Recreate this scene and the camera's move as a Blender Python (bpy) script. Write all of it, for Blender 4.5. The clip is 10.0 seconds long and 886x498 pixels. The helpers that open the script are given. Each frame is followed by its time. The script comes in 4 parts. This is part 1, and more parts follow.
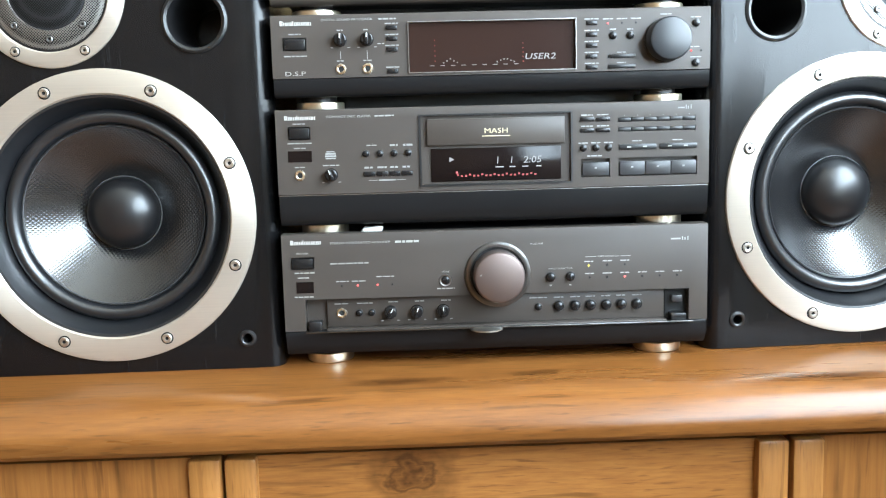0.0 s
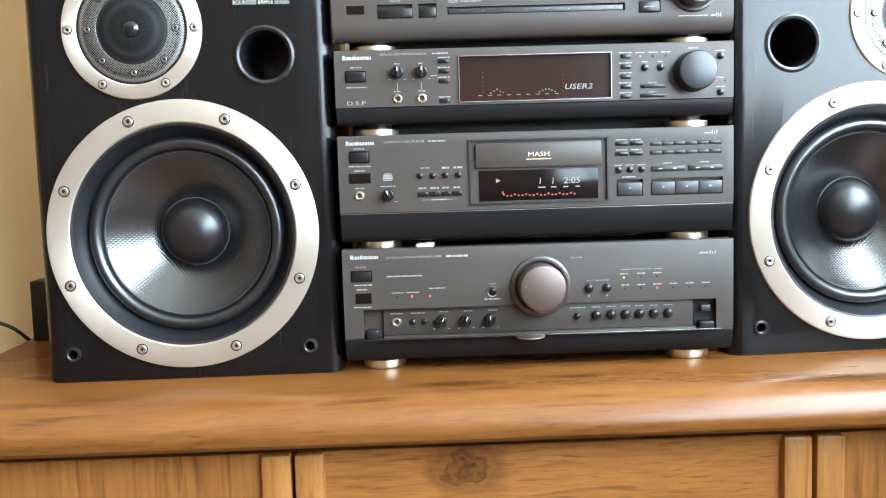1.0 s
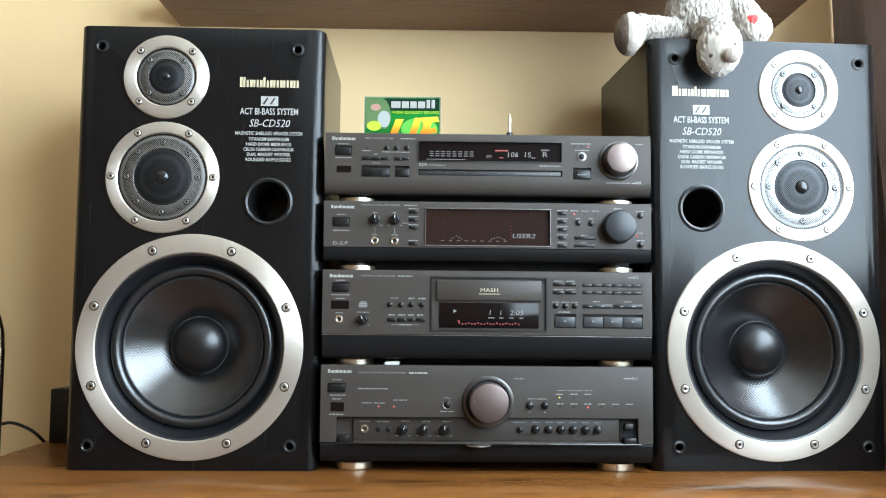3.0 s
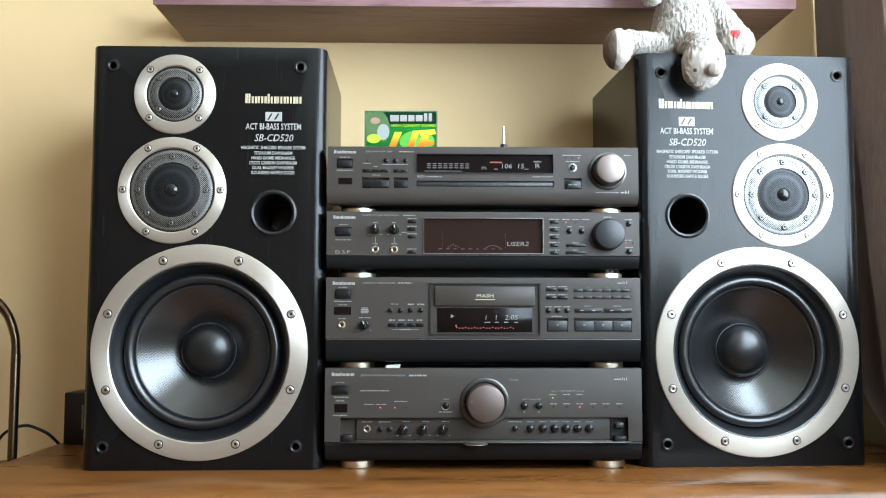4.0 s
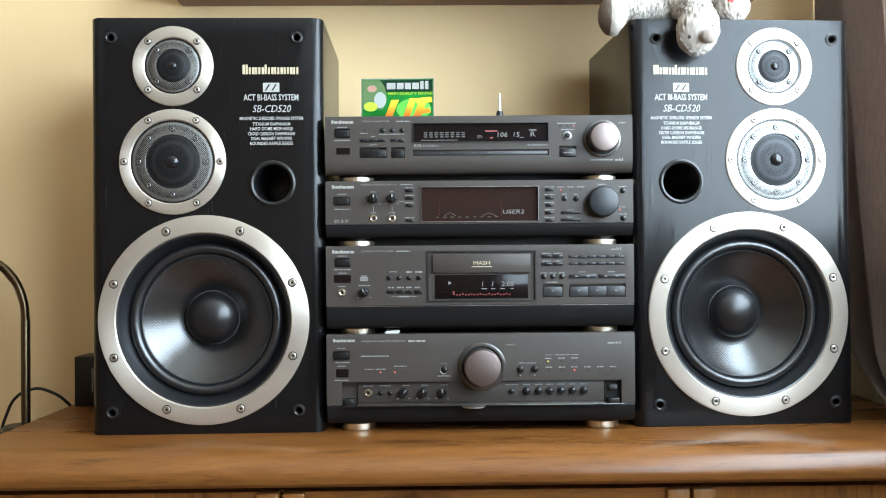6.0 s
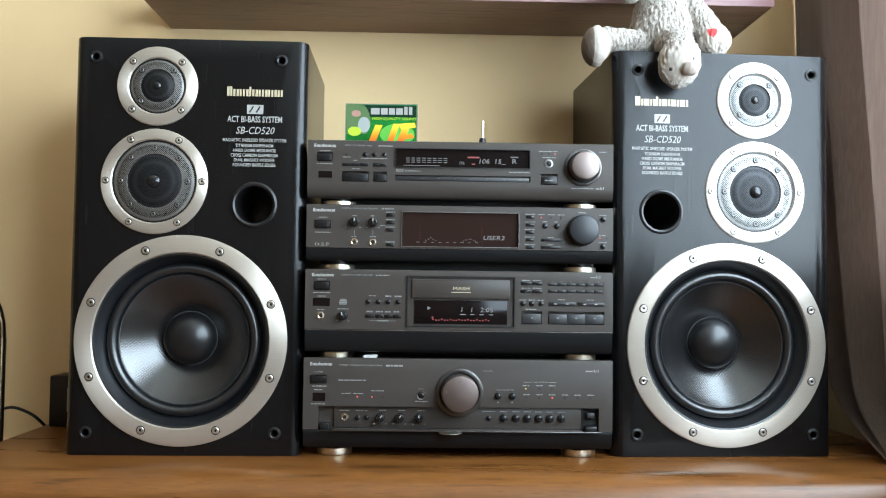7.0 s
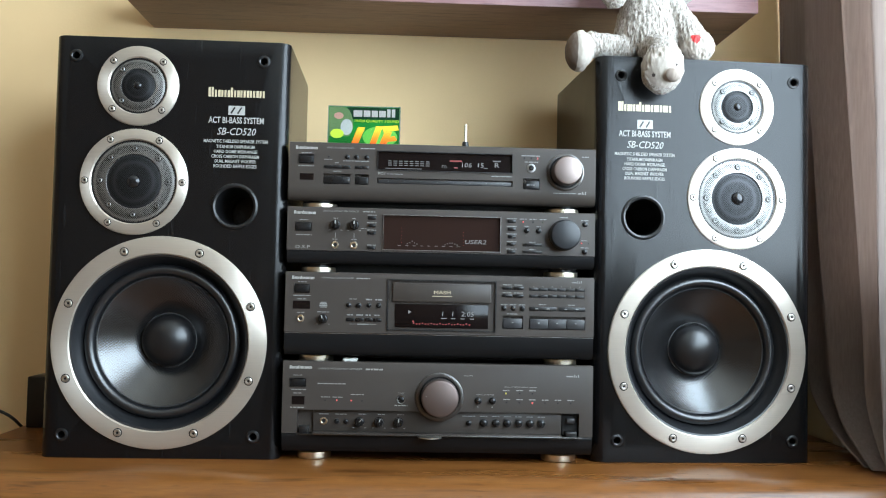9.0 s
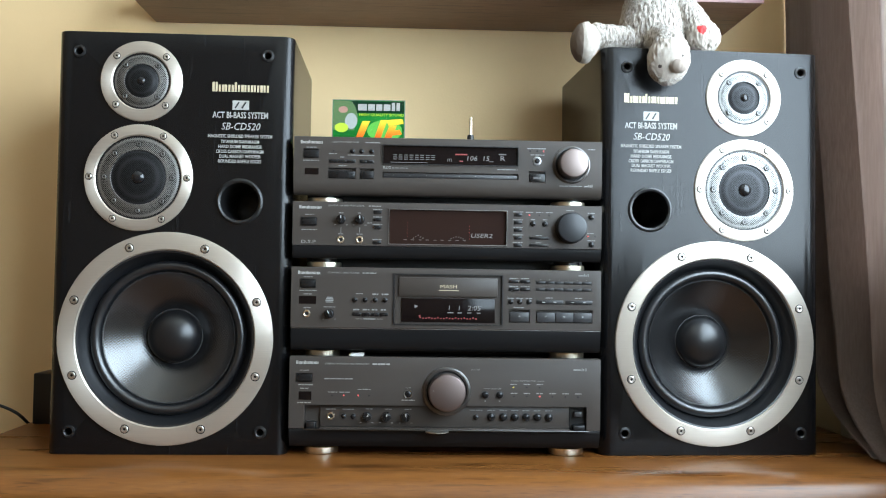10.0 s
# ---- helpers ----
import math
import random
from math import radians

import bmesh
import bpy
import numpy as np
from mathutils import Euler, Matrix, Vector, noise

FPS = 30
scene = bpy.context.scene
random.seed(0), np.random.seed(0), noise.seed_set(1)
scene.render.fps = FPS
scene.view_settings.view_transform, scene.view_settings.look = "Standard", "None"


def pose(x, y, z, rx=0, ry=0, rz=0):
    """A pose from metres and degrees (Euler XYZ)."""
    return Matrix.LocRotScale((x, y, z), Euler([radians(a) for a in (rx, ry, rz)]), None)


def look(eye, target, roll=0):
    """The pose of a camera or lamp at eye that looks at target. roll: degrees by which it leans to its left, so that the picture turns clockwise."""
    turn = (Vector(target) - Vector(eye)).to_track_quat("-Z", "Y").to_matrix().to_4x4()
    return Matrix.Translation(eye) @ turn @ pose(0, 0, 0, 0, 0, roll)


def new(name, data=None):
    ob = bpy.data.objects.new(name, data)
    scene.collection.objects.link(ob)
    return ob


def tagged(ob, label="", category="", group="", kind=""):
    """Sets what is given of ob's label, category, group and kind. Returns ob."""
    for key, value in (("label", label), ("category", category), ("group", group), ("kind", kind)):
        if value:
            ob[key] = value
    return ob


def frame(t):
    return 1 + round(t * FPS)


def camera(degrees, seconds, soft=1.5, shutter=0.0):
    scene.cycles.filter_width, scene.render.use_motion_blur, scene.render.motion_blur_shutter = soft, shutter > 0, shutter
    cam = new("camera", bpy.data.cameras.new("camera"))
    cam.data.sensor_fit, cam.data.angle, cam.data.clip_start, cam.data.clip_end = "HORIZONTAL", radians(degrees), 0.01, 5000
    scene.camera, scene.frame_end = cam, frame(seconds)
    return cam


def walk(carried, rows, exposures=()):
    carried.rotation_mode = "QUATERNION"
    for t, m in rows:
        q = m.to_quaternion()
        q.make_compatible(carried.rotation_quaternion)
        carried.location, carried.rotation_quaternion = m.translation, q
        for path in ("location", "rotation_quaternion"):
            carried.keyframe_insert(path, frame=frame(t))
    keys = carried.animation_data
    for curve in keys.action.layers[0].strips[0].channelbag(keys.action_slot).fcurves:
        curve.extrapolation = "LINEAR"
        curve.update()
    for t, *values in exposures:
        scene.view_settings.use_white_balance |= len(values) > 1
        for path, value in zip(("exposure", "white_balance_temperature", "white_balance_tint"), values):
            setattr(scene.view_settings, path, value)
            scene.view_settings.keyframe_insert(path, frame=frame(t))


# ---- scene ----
cam = camera(52.2, 10.0, 1.1)
PATH = [
    (0, (-0.078, -0.921, 1.04), (-0.025, 1.061, 0.776), -1.5),
    (0.5, (-0.106, -0.965, 1.045), (-0.067, 1.018, 0.787), -2.1),
    (1, (-0.128, -1.003, 1.033), (-0.082, 0.987, 0.838), -1.7),
    (1.5, (-0.112, -1.07, 1.036), (-0.06, 0.928, 0.953), -1.1),
    (2, (-0.09, -1.136, 1.026), (-0.05, 0.864, 1.027), -0.5),
    (2.5, (-0.08, -1.171, 1.012), (-0.054, 0.828, 1.053), 0.4),
    (3, (-0.08, -1.201, 0.997), (-0.045, 0.793, 1.154), 0.5),
    (4.3, (-0.077, -1.263, 1.018), (-0.048, 0.732, 1.164), -0.2),
    (4.5, (-0.069, -1.263, 1.031), (-0.051, 0.736, 1.1), -0.4),
    (5, (-0.07, -1.271, 1.026), (-0.05, 0.729, 1.046), -0.7),
    (6.5, (-0.066, -1.285, 1.049), (-0.03, 0.715, 1.075), -0.1),
    (7, (-0.056, -1.285, 1.035), (-0.006, 0.712, 1.125), 0.7),
    (7.5, (-0.053, -1.282, 1.04), (0.035, 0.713, 1.146), 1.2),
    (8, (-0.051, -1.278, 1.043), (0.034, 0.718, 1.137), 1.5),
    (8.5, (-0.047, -1.279, 1.044), (0.031, 0.718, 1.132), 1.4),
    (9, (-0.047, -1.281, 1.039), (0.03, 0.716, 1.132), 1.2),
    (9.5, (-0.048, -1.278, 1.041), (0.028, 0.719, 1.125), 0.8),
    (10, (-0.052, -1.276, 1.042), (0.02, 0.722, 1.117), 0.8),
]
EXPOSURES = [(0, 0.82), (1, 0.82), (1.5, 0.58), (2, 0.26), (2.5, 0.06), (3, 0.0), (4.3, -0.05), (4.5, -0.05), (5, 0.27), (5.5, 0.22), (6.5, -0.12), (7, -0.24), (7.5, -0.30), (8, -0.31), (10, -0.27)]
walk(cam, [(t, look(eye, target, roll)) for t, eye, target, roll in PATH], EXPOSURES)

# ---- light ----
world = bpy.data.worlds.new("sky")
scene.world = world
world.use_nodes = True
wn = world.node_tree
sky = wn.nodes.new("ShaderNodeTexSky")
sky.sky_type, sky.sun_disc = "NISHITA", False
sky.sun_elevation, sky.sun_rotation = radians(40), radians(120)
wn.links.new(sky.outputs[0], wn.nodes["Background"].inputs[0])
wn.nodes["Background"].inputs[1].default_value = 0.12

BACK, RIGHT, LEFT, REAR, TOP, FLOOR = 0.32, 0.67, -3.2, -3.6, 2.55, 0.0
WIN_Y0, WIN_Y1, WIN_Z0, WIN_Z1 = -2.45, 0.15, 1.03, 2.25


def area(name, m, w, h, power, colour):
    data = bpy.data.lights.new(name, "AREA")
    data.shape, data.size, data.size_y, data.energy, data.color = "RECTANGLE", w, h, power, colour
    ob = new(name, data)
    ob.matrix_world = m
    return ob


area("window_light", look((RIGHT + 0.1, (WIN_Y0 + WIN_Y1) / 2, (WIN_Z0 + WIN_Z1) / 2), (LEFT, (WIN_Y0 + WIN_Y1) / 2, 1.2)),
     WIN_Y1 - WIN_Y0, WIN_Z1 - WIN_Z0, 172, (0.69, 0.86, 1.0))


# ---- materials ----
def mat(name, colour, rough=0.5, metal=0.0, **kw):
    m = bpy.data.materials.new(name)
    m.use_nodes = True
    b = m.node_tree.nodes["Principled BSDF"]
    b.inputs["Base Color"].default_value = (*colour, 1)
    b.inputs["Roughness"].default_value = rough
    b.inputs["Metallic"].default_value = metal
    for k, v in kw.items():
        b.inputs[k.replace("_", " ")].default_value = v
    return m


def nd(m, kind, **kw):
    n = m.node_tree.nodes.new("ShaderNode" + kind)
    for k, v in kw.items():
        n.inputs[k.replace("_", " ")].default_value = v
    return n


def ln(m, a, b):
    m.node_tree.links.new(a, b)


def bsdf(m):
    return m.node_tree.nodes["Principled BSDF"]


def coords(m, scale=(1, 1, 1), rot=(0, 0, 0)):
    t = nd(m, "TexCoord")
    p = nd(m, "Mapping")
    p.inputs["Scale"].default_value, p.inputs["Rotation"].default_value = scale, rot
    ln(m, t.outputs["Object"], p.inputs["Vector"])
    return p.outputs["Vector"]


def ramp(m, fac, stops):
    r = nd(m, "ValToRGB")
    e = r.color_ramp.elements
    while len(e) < len(stops):
        e.new(0.5)
    for el, (pos, c) in zip(e, stops):
        el.position, el.color = pos, (*c, 1)
    ln(m, fac, r.inputs["Fac"])
    return r.outputs["Color"]


def noise_tex(m, vec, scale, detail=4.0, rough=0.55, distort=0.0):
    n = nd(m, "TexNoise", Scale=scale, Detail=detail, Roughness=rough, Distortion=distort)
    ln(m, vec, n.inputs["Vector"])
    return n.outputs["Fac"]


def bump(m, height, strength, dist=0.001):
    b = nd(m, "Bump", Strength=strength, Distance=dist)
    ln(m, height, b.inputs["Height"])
    ln(m, b.outputs["Normal"], bsdf(m).inputs["Normal"])


def vary_rough(m, vec, scale, lo, hi):
    n = noise_tex(m, vec, scale, 5)
    r = nd(m, "MapRange")
    r.inputs["To Min"].default_value, r.inputs["To Max"].default_value = lo, hi
    ln(m, n, r.inputs["Value"])
    ln(m, r.outputs["Result"], bsdf(m).inputs["Roughness"])


def mixed(m, fac, a, b, mode="MIX"):
    x = nd(m, "Mix")
    x.data_type, x.blend_type = "RGBA", mode
    for sock, val in ((x.inputs[0], fac), (x.inputs[6], a), (x.inputs[7], b)):
        if isinstance(val, bpy.types.NodeSocket):
            ln(m, val, sock)
        elif isinstance(val, (int, float)):
            sock.default_value = val
        else:
            sock.default_value = (*val, 1)
    return x.outputs[2]


def black_ash():
    m = mat("black_ash_veneer", (0.012, 0.012, 0.013), 0.34, Specular_IOR_Level=0.30)
    v = coords(m, (230, 230, 9))
    n = noise_tex(m, v, 1.0, 6, 0.65, 0.6)
    big = noise_tex(m, coords(m, (30, 30, 2.5)), 1.0, 3, 0.5, 1.5)
    c = ramp(m, n, [(0.3, (0.003, 0.003, 0.0033)), (0.58, (0.005, 0.005, 0.0055)), (0.70, (0.015, 0.015, 0.016))])
    ln(m, mixed(m, big, c, (0.005, 0.005, 0.0055)), bsdf(m).inputs["Base Color"])
    vary_rough(m, v, 0.6, 0.18, 0.30)
    bump(m, n, 0.55, 0.0006)
    return m


def brushed(name, colour, rough, scale=(900, 900, 12), lo=0.8):
    m = mat(name, colour, rough, 1.0)
    v = coords(m, scale)
    n = noise_tex(m, v, 1.0, 4)
    a = tuple(c * lo for c in colour)
    ln(m, ramp(m, n, [(0.3, a), (0.7, colour)]), bsdf(m).inputs["Base Color"])
    vary_rough(m, v, 1.0, rough * 0.8, rough * 1.3)
    bump(m, n, 0.06, 0.0003)
    return m


def plastic(name, colour, rough, grain=900, strength=0.08, spread=0.15):
    m = mat(name, colour, rough)
    v = coords(m)
    n = noise_tex(m, v, grain, 2)
    big = noise_tex(m, v, 14, 4)
    lo, hi = tuple(c * (1 - spread) for c in colour), tuple(c * (1 + spread) for c in colour)
    ln(m, ramp(m, big, [(0.3, lo), (0.7, hi)]), bsdf(m).inputs["Base Color"])
    vary_rough(m, v, 25, rough * 0.85, rough * 1.15)
    bump(m, n, strength, 0.0004)
    return m


def carbon():
    m = mat("woven_carbon_cone", (0.02, 0.02, 0.022), 0.22, Specular_IOR_Level=0.95)
    v = coords(m, (1, 1, 1), (0, radians(40), 0))
    w = []
    for axis in ("X", "Z"):
        t = nd(m, "TexWave", Scale=105.0, Distortion=0.4, Detail=1.0)
        t.bands_direction = axis
        ln(m, v, t.inputs["Vector"])
        w.append(t.outputs["Fac"])
    f = nd(m, "Math")
    f.operation = "MULTIPLY"
    ln(m, w[0], f.inputs[0]), ln(m, w[1], f.inputs[1])
    ln(m, ramp(m, f.outputs[0], [(0.0, (0.004, 0.004, 0.0045)), (0.7, (0.020, 0.020, 0.021))]), bsdf(m).inputs["Base Color"])
    bump(m, f.outputs[0], 0.18, 0.0006)
    return m


def wood(name, dark, mid, light, rough=0.3, along="x", knots=True, scale=1.0, eyes=()):
    m = mat(name, mid, rough, Specular_IOR_Level=0.36)
    k = (3.6, 40, 40) if along == "x" else (40, 40, 2.6)
    k = tuple(a * scale for a in k)
    v = coords(m, k)
    n = noise_tex(m, v, 1.0, 7, 0.62, 0.9)
    fine = noise_tex(m, coords(m, tuple(a * 7 for a in k)), 1.0, 4, 0.6, 0.3)
    broad = noise_tex(m, coords(m, tuple(a * 0.3 for a in k)), 1.0, 3, 0.5, 0.6)
    c = ramp(m, n, [(0.28, dark), (0.5, mid), (0.72, light)])
    c = mixed(m, 0.55, c, ramp(m, fine, [(0.3, dark), (0.55, mid), (0.8, light)]))
    c = mixed(m, broad, c, tuple(x * 0.72 for x in mid), "MIX") if knots else c
    streak = ramp(m, noise_tex(m, coords(m, tuple(a * 2.3 for a in k)), 1.0, 3, 0.5, 0.4), [(0.60, (0, 0, 0)), (0.70, (1, 1, 1))])
    sx = nd(m, "RGBToBW")
    ln(m, streak, sx.inputs[0])
    half = nd(m, "Math")
    half.operation = "MULTIPLY"
    half.inputs[1].default_value = 0.55
    ln(m, sx.outputs[0], half.inputs[0])
    c = mixed(m, half.outputs[0], c, tuple(x * 0.5 for x in dark))
    # short dark pores along the grain
    pore = noise_tex(m, coords(m, tuple(a * (9 if a < 10 * scale else 8) for a in k)), 1.0, 2, 0.5, 0.2)
    pm = nd(m, "MapRange")
    pm.inputs["From Min"].default_value, pm.inputs["From Max"].default_value, pm.inputs["To Max"].default_value = 0.60, 0.72, 0.5
    ln(m, pore, pm.inputs["Value"])
    c = mixed(m, pm.outputs["Result"], c, tuple(x * 0.6 for x in dark))
    # knots: dark eyes with rings round them, at places of their own
    for place, wide, high in eyes:
        here = nd(m, "TexCoord")
        off = nd(m, "VectorMath")
        off.operation = "SUBTRACT"
        off.inputs[1].default_value = place
        ln(m, here.outputs["Object"], off.inputs[0])
        sc = nd(m, "VectorMath")
        sc.operation = "MULTIPLY"
        sc.inputs[1].default_value = (1 / wide, 1 / high, 1 / high)
        ln(m, off.outputs[0], sc.inputs[0])
        wob = nd(m, "TexNoise", Scale=1.6, Detail=3.0)
        ln(m, sc.outputs[0], wob.inputs["Vector"])
        mx = nd(m, "VectorMath")
        mx.operation = "MULTIPLY_ADD"
        mx.inputs[1].default_value = (1.5, 1.5, 1.5)
        ln(m, wob.outputs["Color"], mx.inputs[0]), ln(m, sc.outputs[0], mx.inputs[2])
        le = nd(m, "VectorMath")
        le.operation = "LENGTH"
        sh = nd(m, "VectorMath")
        sh.operation = "SUBTRACT"
        sh.inputs[1].default_value = (0.75, 0.75, 0.75)
        ln(m, mx.outputs[0], sh.inputs[0]), ln(m, sh.outputs[0], le.inputs[0])
        d01 = nd(m, "Math")
        d01.operation = "MULTIPLY"
        d01.inputs[1].default_value = 0.5
        ln(m, le.outputs["Value"], d01.inputs[0])
        eye = ramp(m, d01.outputs[0], [(0.05, (0.95, 0.95, 0.95)), (0.15, (0.55, 0.55, 0.55)), (0.21, (0.85, 0.85, 0.85)), (0.3, (0.35, 0.35, 0.35)), (0.38, (0.5, 0.5, 0.5)), (0.62, (0, 0, 0))])
        c = mixed(m, eye, c, tuple(x * 0.42 for x in dark))
    ln(m, c, bsdf(m).inputs["Base Color"])
    vary_rough(m, v, 0.5, rough * 0.92, rough * 1.15)
    bump(m, fine, 0.06, 0.0005)
    return m


def wall_paint(name, colour):
    m = mat(name, colour, 0.75)
    v = coords(m)
    n = noise_tex(m, v, 260, 3)
    big = noise_tex(m, v, 3.5, 5)
    ln(m, ramp(m, big, [(0.3, tuple(c * 0.95 for c in colour)), (0.7, tuple(min(1, c * 1.04) for c in colour))]), bsdf(m).inputs["Base Color"])
    bump(m, n, 0.18, 0.0012)
    return m


def cloth(name, colour, dark, through_light):
    m = mat(name, colour, 0.85)
    out = m.node_tree.nodes["Material Output"]
    v = coords(m)
    w1 = nd(m, "TexWave", Scale=210.0, Distortion=1.5, Detail=2.0)
    w1.bands_direction = "Z"
    ln(m, v, w1.inputs["Vector"])
    w2 = nd(m, "TexWave", Scale=210.0, Distortion=1.5, Detail=2.0)
    w2.bands_direction = "Y"
    ln(m, v, w2.inputs["Vector"])
    slub = noise_tex(m, coords(m, (340, 340, 9)), 1.0, 4)
    big = noise_tex(m, coords(m, (9, 9, 3)), 1.0, 4)
    c = ramp(m, slub, [(0.3, dark), (0.7, colour)])
    c = mixed(m, big, c, tuple(x * 0.8 for x in colour))
    ln(m, c, bsdf(m).inputs["Base Color"])
    add = nd(m, "Math")
    ln(m, w1.outputs["Fac"], add.inputs[0]), ln(m, w2.outputs["Fac"], add.inputs[1])
    bump(m, add.outputs[0], 0.10, 0.0006)
    tr = nd(m, "BsdfTranslucent")
    ln(m, c, tr.inputs["Color"])
    mx = nd(m, "MixShader", Fac=through_light)
    ln(m, bsdf(m).outputs[0], mx.inputs[1]), ln(m, tr.outputs[0], mx.inputs[2])
    ln(m, mx.outputs[0], out.inputs["Surface"])
    return m


def glow(name, colour, strength):
    m = mat(name, (0.02, 0.02, 0.02), 0.5)
    b = bsdf(m)
    b.inputs["Emission Color"].default_value = (*colour, 1)
    b.inputs["Emission Strength"].default_value = strength
    return m


def perforated():
    m = mat("perforated_metal", (0.3, 0.3, 0.29), 0.4, 0.9)
    v = coords(m, (1, 1, 1), (0, radians(45), 0))
    t = nd(m, "TexVoronoi", Scale=520.0, Randomness=0.0)
    ln(m, v, t.inputs["Vector"])
    c = ramp(m, t.outputs["Distance"], [(0.40, (0.012, 0.012, 0.012)), (0.48, (0.30, 0.30, 0.29))])
    ln(m, c, bsdf(m).inputs["Base Color"])
    bump(m, t.outputs["Distance"], 0.5, 0.0006)
    return m


def dark_perforated():
    m = mat("dark_perforated_cover", (0.1, 0.1, 0.105), 0.42, 0.7)
    v = coords(m, (1, 1, 1), (0, radians(45), 0))
    t = nd(m, "TexVoronoi", Scale=560.0, Randomness=0.0)
    ln(m, v, t.inputs["Vector"])
    ln(m, ramp(m, t.outputs["Distance"], [(0.42, (0.006, 0.006, 0.006)), (0.5, (0.033, 0.034, 0.037))]), bsdf(m).inputs["Base Color"])
    bump(m, t.outputs["Distance"], 0.5, 0.0006)
    return m


M_ASH = black_ash()
M_COVER = dark_perforated()
M_RING = brushed("brushed_aluminium", (0.63, 0.57, 0.495), 0.42, (14, 700, 700), 0.92)
bsdf(M_RING).inputs["Metallic"].default_value = 0.75
bsdf(M_RING).inputs["Anisotropic"].default_value = 0.8
bsdf(M_RING).inputs["Anisotropic Rotation"].default_value = 0.25
spun = nd(M_RING, "Tangent")
spun.direction_type, spun.axis = "RADIAL", "Y"
ln(M_RING, spun.outputs[0], bsdf(M_RING).inputs["Tangent"])
M_SCREW = brushed("steel_screw", (0.62, 0.59, 0.54), 0.34)
M_DULL = brushed("dull_steel_screw", (0.20, 0.20, 0.195), 0.42)
M_RUBBER = plastic("black_rubber", (0.008, 0.0085, 0.010), 0.34, 600, 0.05)
bsdf(M_RUBBER).inputs["Specular IOR Level"].default_value = 0.9
M_BLACK = plastic("black_plastic", (0.006, 0.006, 0.0065), 0.36)
M_VOID = mat("dark_socket", (0.004, 0.004, 0.004), 0.8)
M_CONE = carbon()
M_DOME = plastic("dust_cap", (0.008, 0.008, 0.009), 0.33, 1500, 0.05)
bsdf(M_DOME).inputs["Specular IOR Level"].default_value = 0.6
M_SEAM = plastic("grey_glue", (0.055, 0.055, 0.057), 0.4)
M_PERF = perforated()
M_AGED = brushed("aged_dark_metal", (0.22, 0.19, 0.15), 0.35)
M_PANEL = plastic("dark_grey_panel", (0.044, 0.0362, 0.031), 0.40, 1500, 0.06, 0.06)
M_LOWER = plastic("black_lower_panel", (0.008, 0.008, 0.0085), 0.30, 1500, 0.05, 0.06)
bsdf(M_PANEL).inputs["Specular IOR Level"].default_value = 0.32
bsdf(M_LOWER).inputs["Specular IOR Level"].default_value = 0.2
M_CASE = plastic("black_steel_case", (0.014, 0.014, 0.014), 0.5, 700, 0.12)
M_GOLD = brushed("champagne_gold", (0.92, 0.83, 0.66), 0.33, (900, 900, 30), 0.9)
M_LOGO = mat("gold_print", (0.54, 0.46, 0.31), 0.4, 0.2)
M_PRINT = mat("white_print", (0.36, 0.35, 0.33), 0.5)
M_FAINT = mat("grey_print", (0.22, 0.22, 0.215), 0.5)
M_TOP = wood("oiled_oak_laminate", (0.070, 0.022, 0.005), (0.195, 0.072, 0.0165), (0.32, 0.136, 0.035), 0.27, eyes=(((-0.10, -0.075, 0.8), 0.05, 0.012), ((0.03, -0.06, 0.8), 0.03, 0.008), ((0.30, -0.10, 0.8), 0.07, 0.01)))
M_DOOR = wood("oak_door_panel", (0.12, 0.038, 0.009), (0.335, 0.135, 0.034), (0.50, 0.23, 0.070), 0.33, eyes=(((-0.09, -0.107, 0.722), 0.045, 0.032), ((-0.45, -0.107, 0.6), 0.03, 0.03)))
M_DOORV = wood("oak_side_door", (0.12, 0.038, 0.009), (0.335, 0.135, 0.034), (0.48, 0.22, 0.066), 0.33, "z", scale=0.6)
M_STILE = wood("oak_door_stile", (0.17, 0.064, 0.016), (0.35, 0.148, 0.038), (0.49, 0.23, 0.068), 0.33, "z")
M_SHELF = wood("plum_shelf_laminate", (0.20, 0.10, 0.105), (0.27, 0.145, 0.15), (0.32, 0.18, 0.185), 0.36, "x", False)
M_SHELFB = wood("brown_shelf_laminate", (0.17, 0.088, 0.050), (0.25, 0.135, 0.080), (0.31, 0.175, 0.105), 0.42, "x", False)
M_WALL = wall_paint("cream_wall_paint", (0.78, 0.56, 0.30))
M_SIDE = wall_paint("pale_wall_paint", (0.62, 0.58, 0.46))
# unseen far walls: beige set dark and warm to shape fill and reflections
M_FAR = wall_paint("unseen_wall_dark_beige", (0.32, 0.20, 0.105))
M_CEIL = wall_paint("white_ceiling_paint", (0.80, 0.745, 0.65))
M_FLOOR = wood("floor_laminate", (0.12, 0.06, 0.025), (0.22, 0.12, 0.055), (0.3, 0.17, 0.08), 0.35)
M_CURTAIN = cloth("taupe_curtain_cloth", (0.51, 0.425, 0.385), (0.36, 0.295, 0.262), 0.62)
M_FRAME = plastic("white_window_plastic", (0.78, 0.78, 0.76), 0.35)


# ---- mesh helpers ----
def box(bm, x0, x1, y0, y1, z0, z1, bevel=0.0, seg=2):
    r = bmesh.ops.create_cube(bm, size=1)
    for v in r["verts"]:
        v.co = Vector(((x0 + x1) / 2 + v.co.x * (x1 - x0), (y0 + y1) / 2 + v.co.y * (y1 - y0), (z0 + z1) / 2 + v.co.z * (z1 - z0)))
    if bevel:
        edges = list({e for v in r["verts"] for e in v.link_edges})
        bmesh.ops.bevel(bm, geom=edges, offset=bevel, segments=seg, affect="EDGES", profile=0.5)
    return bm


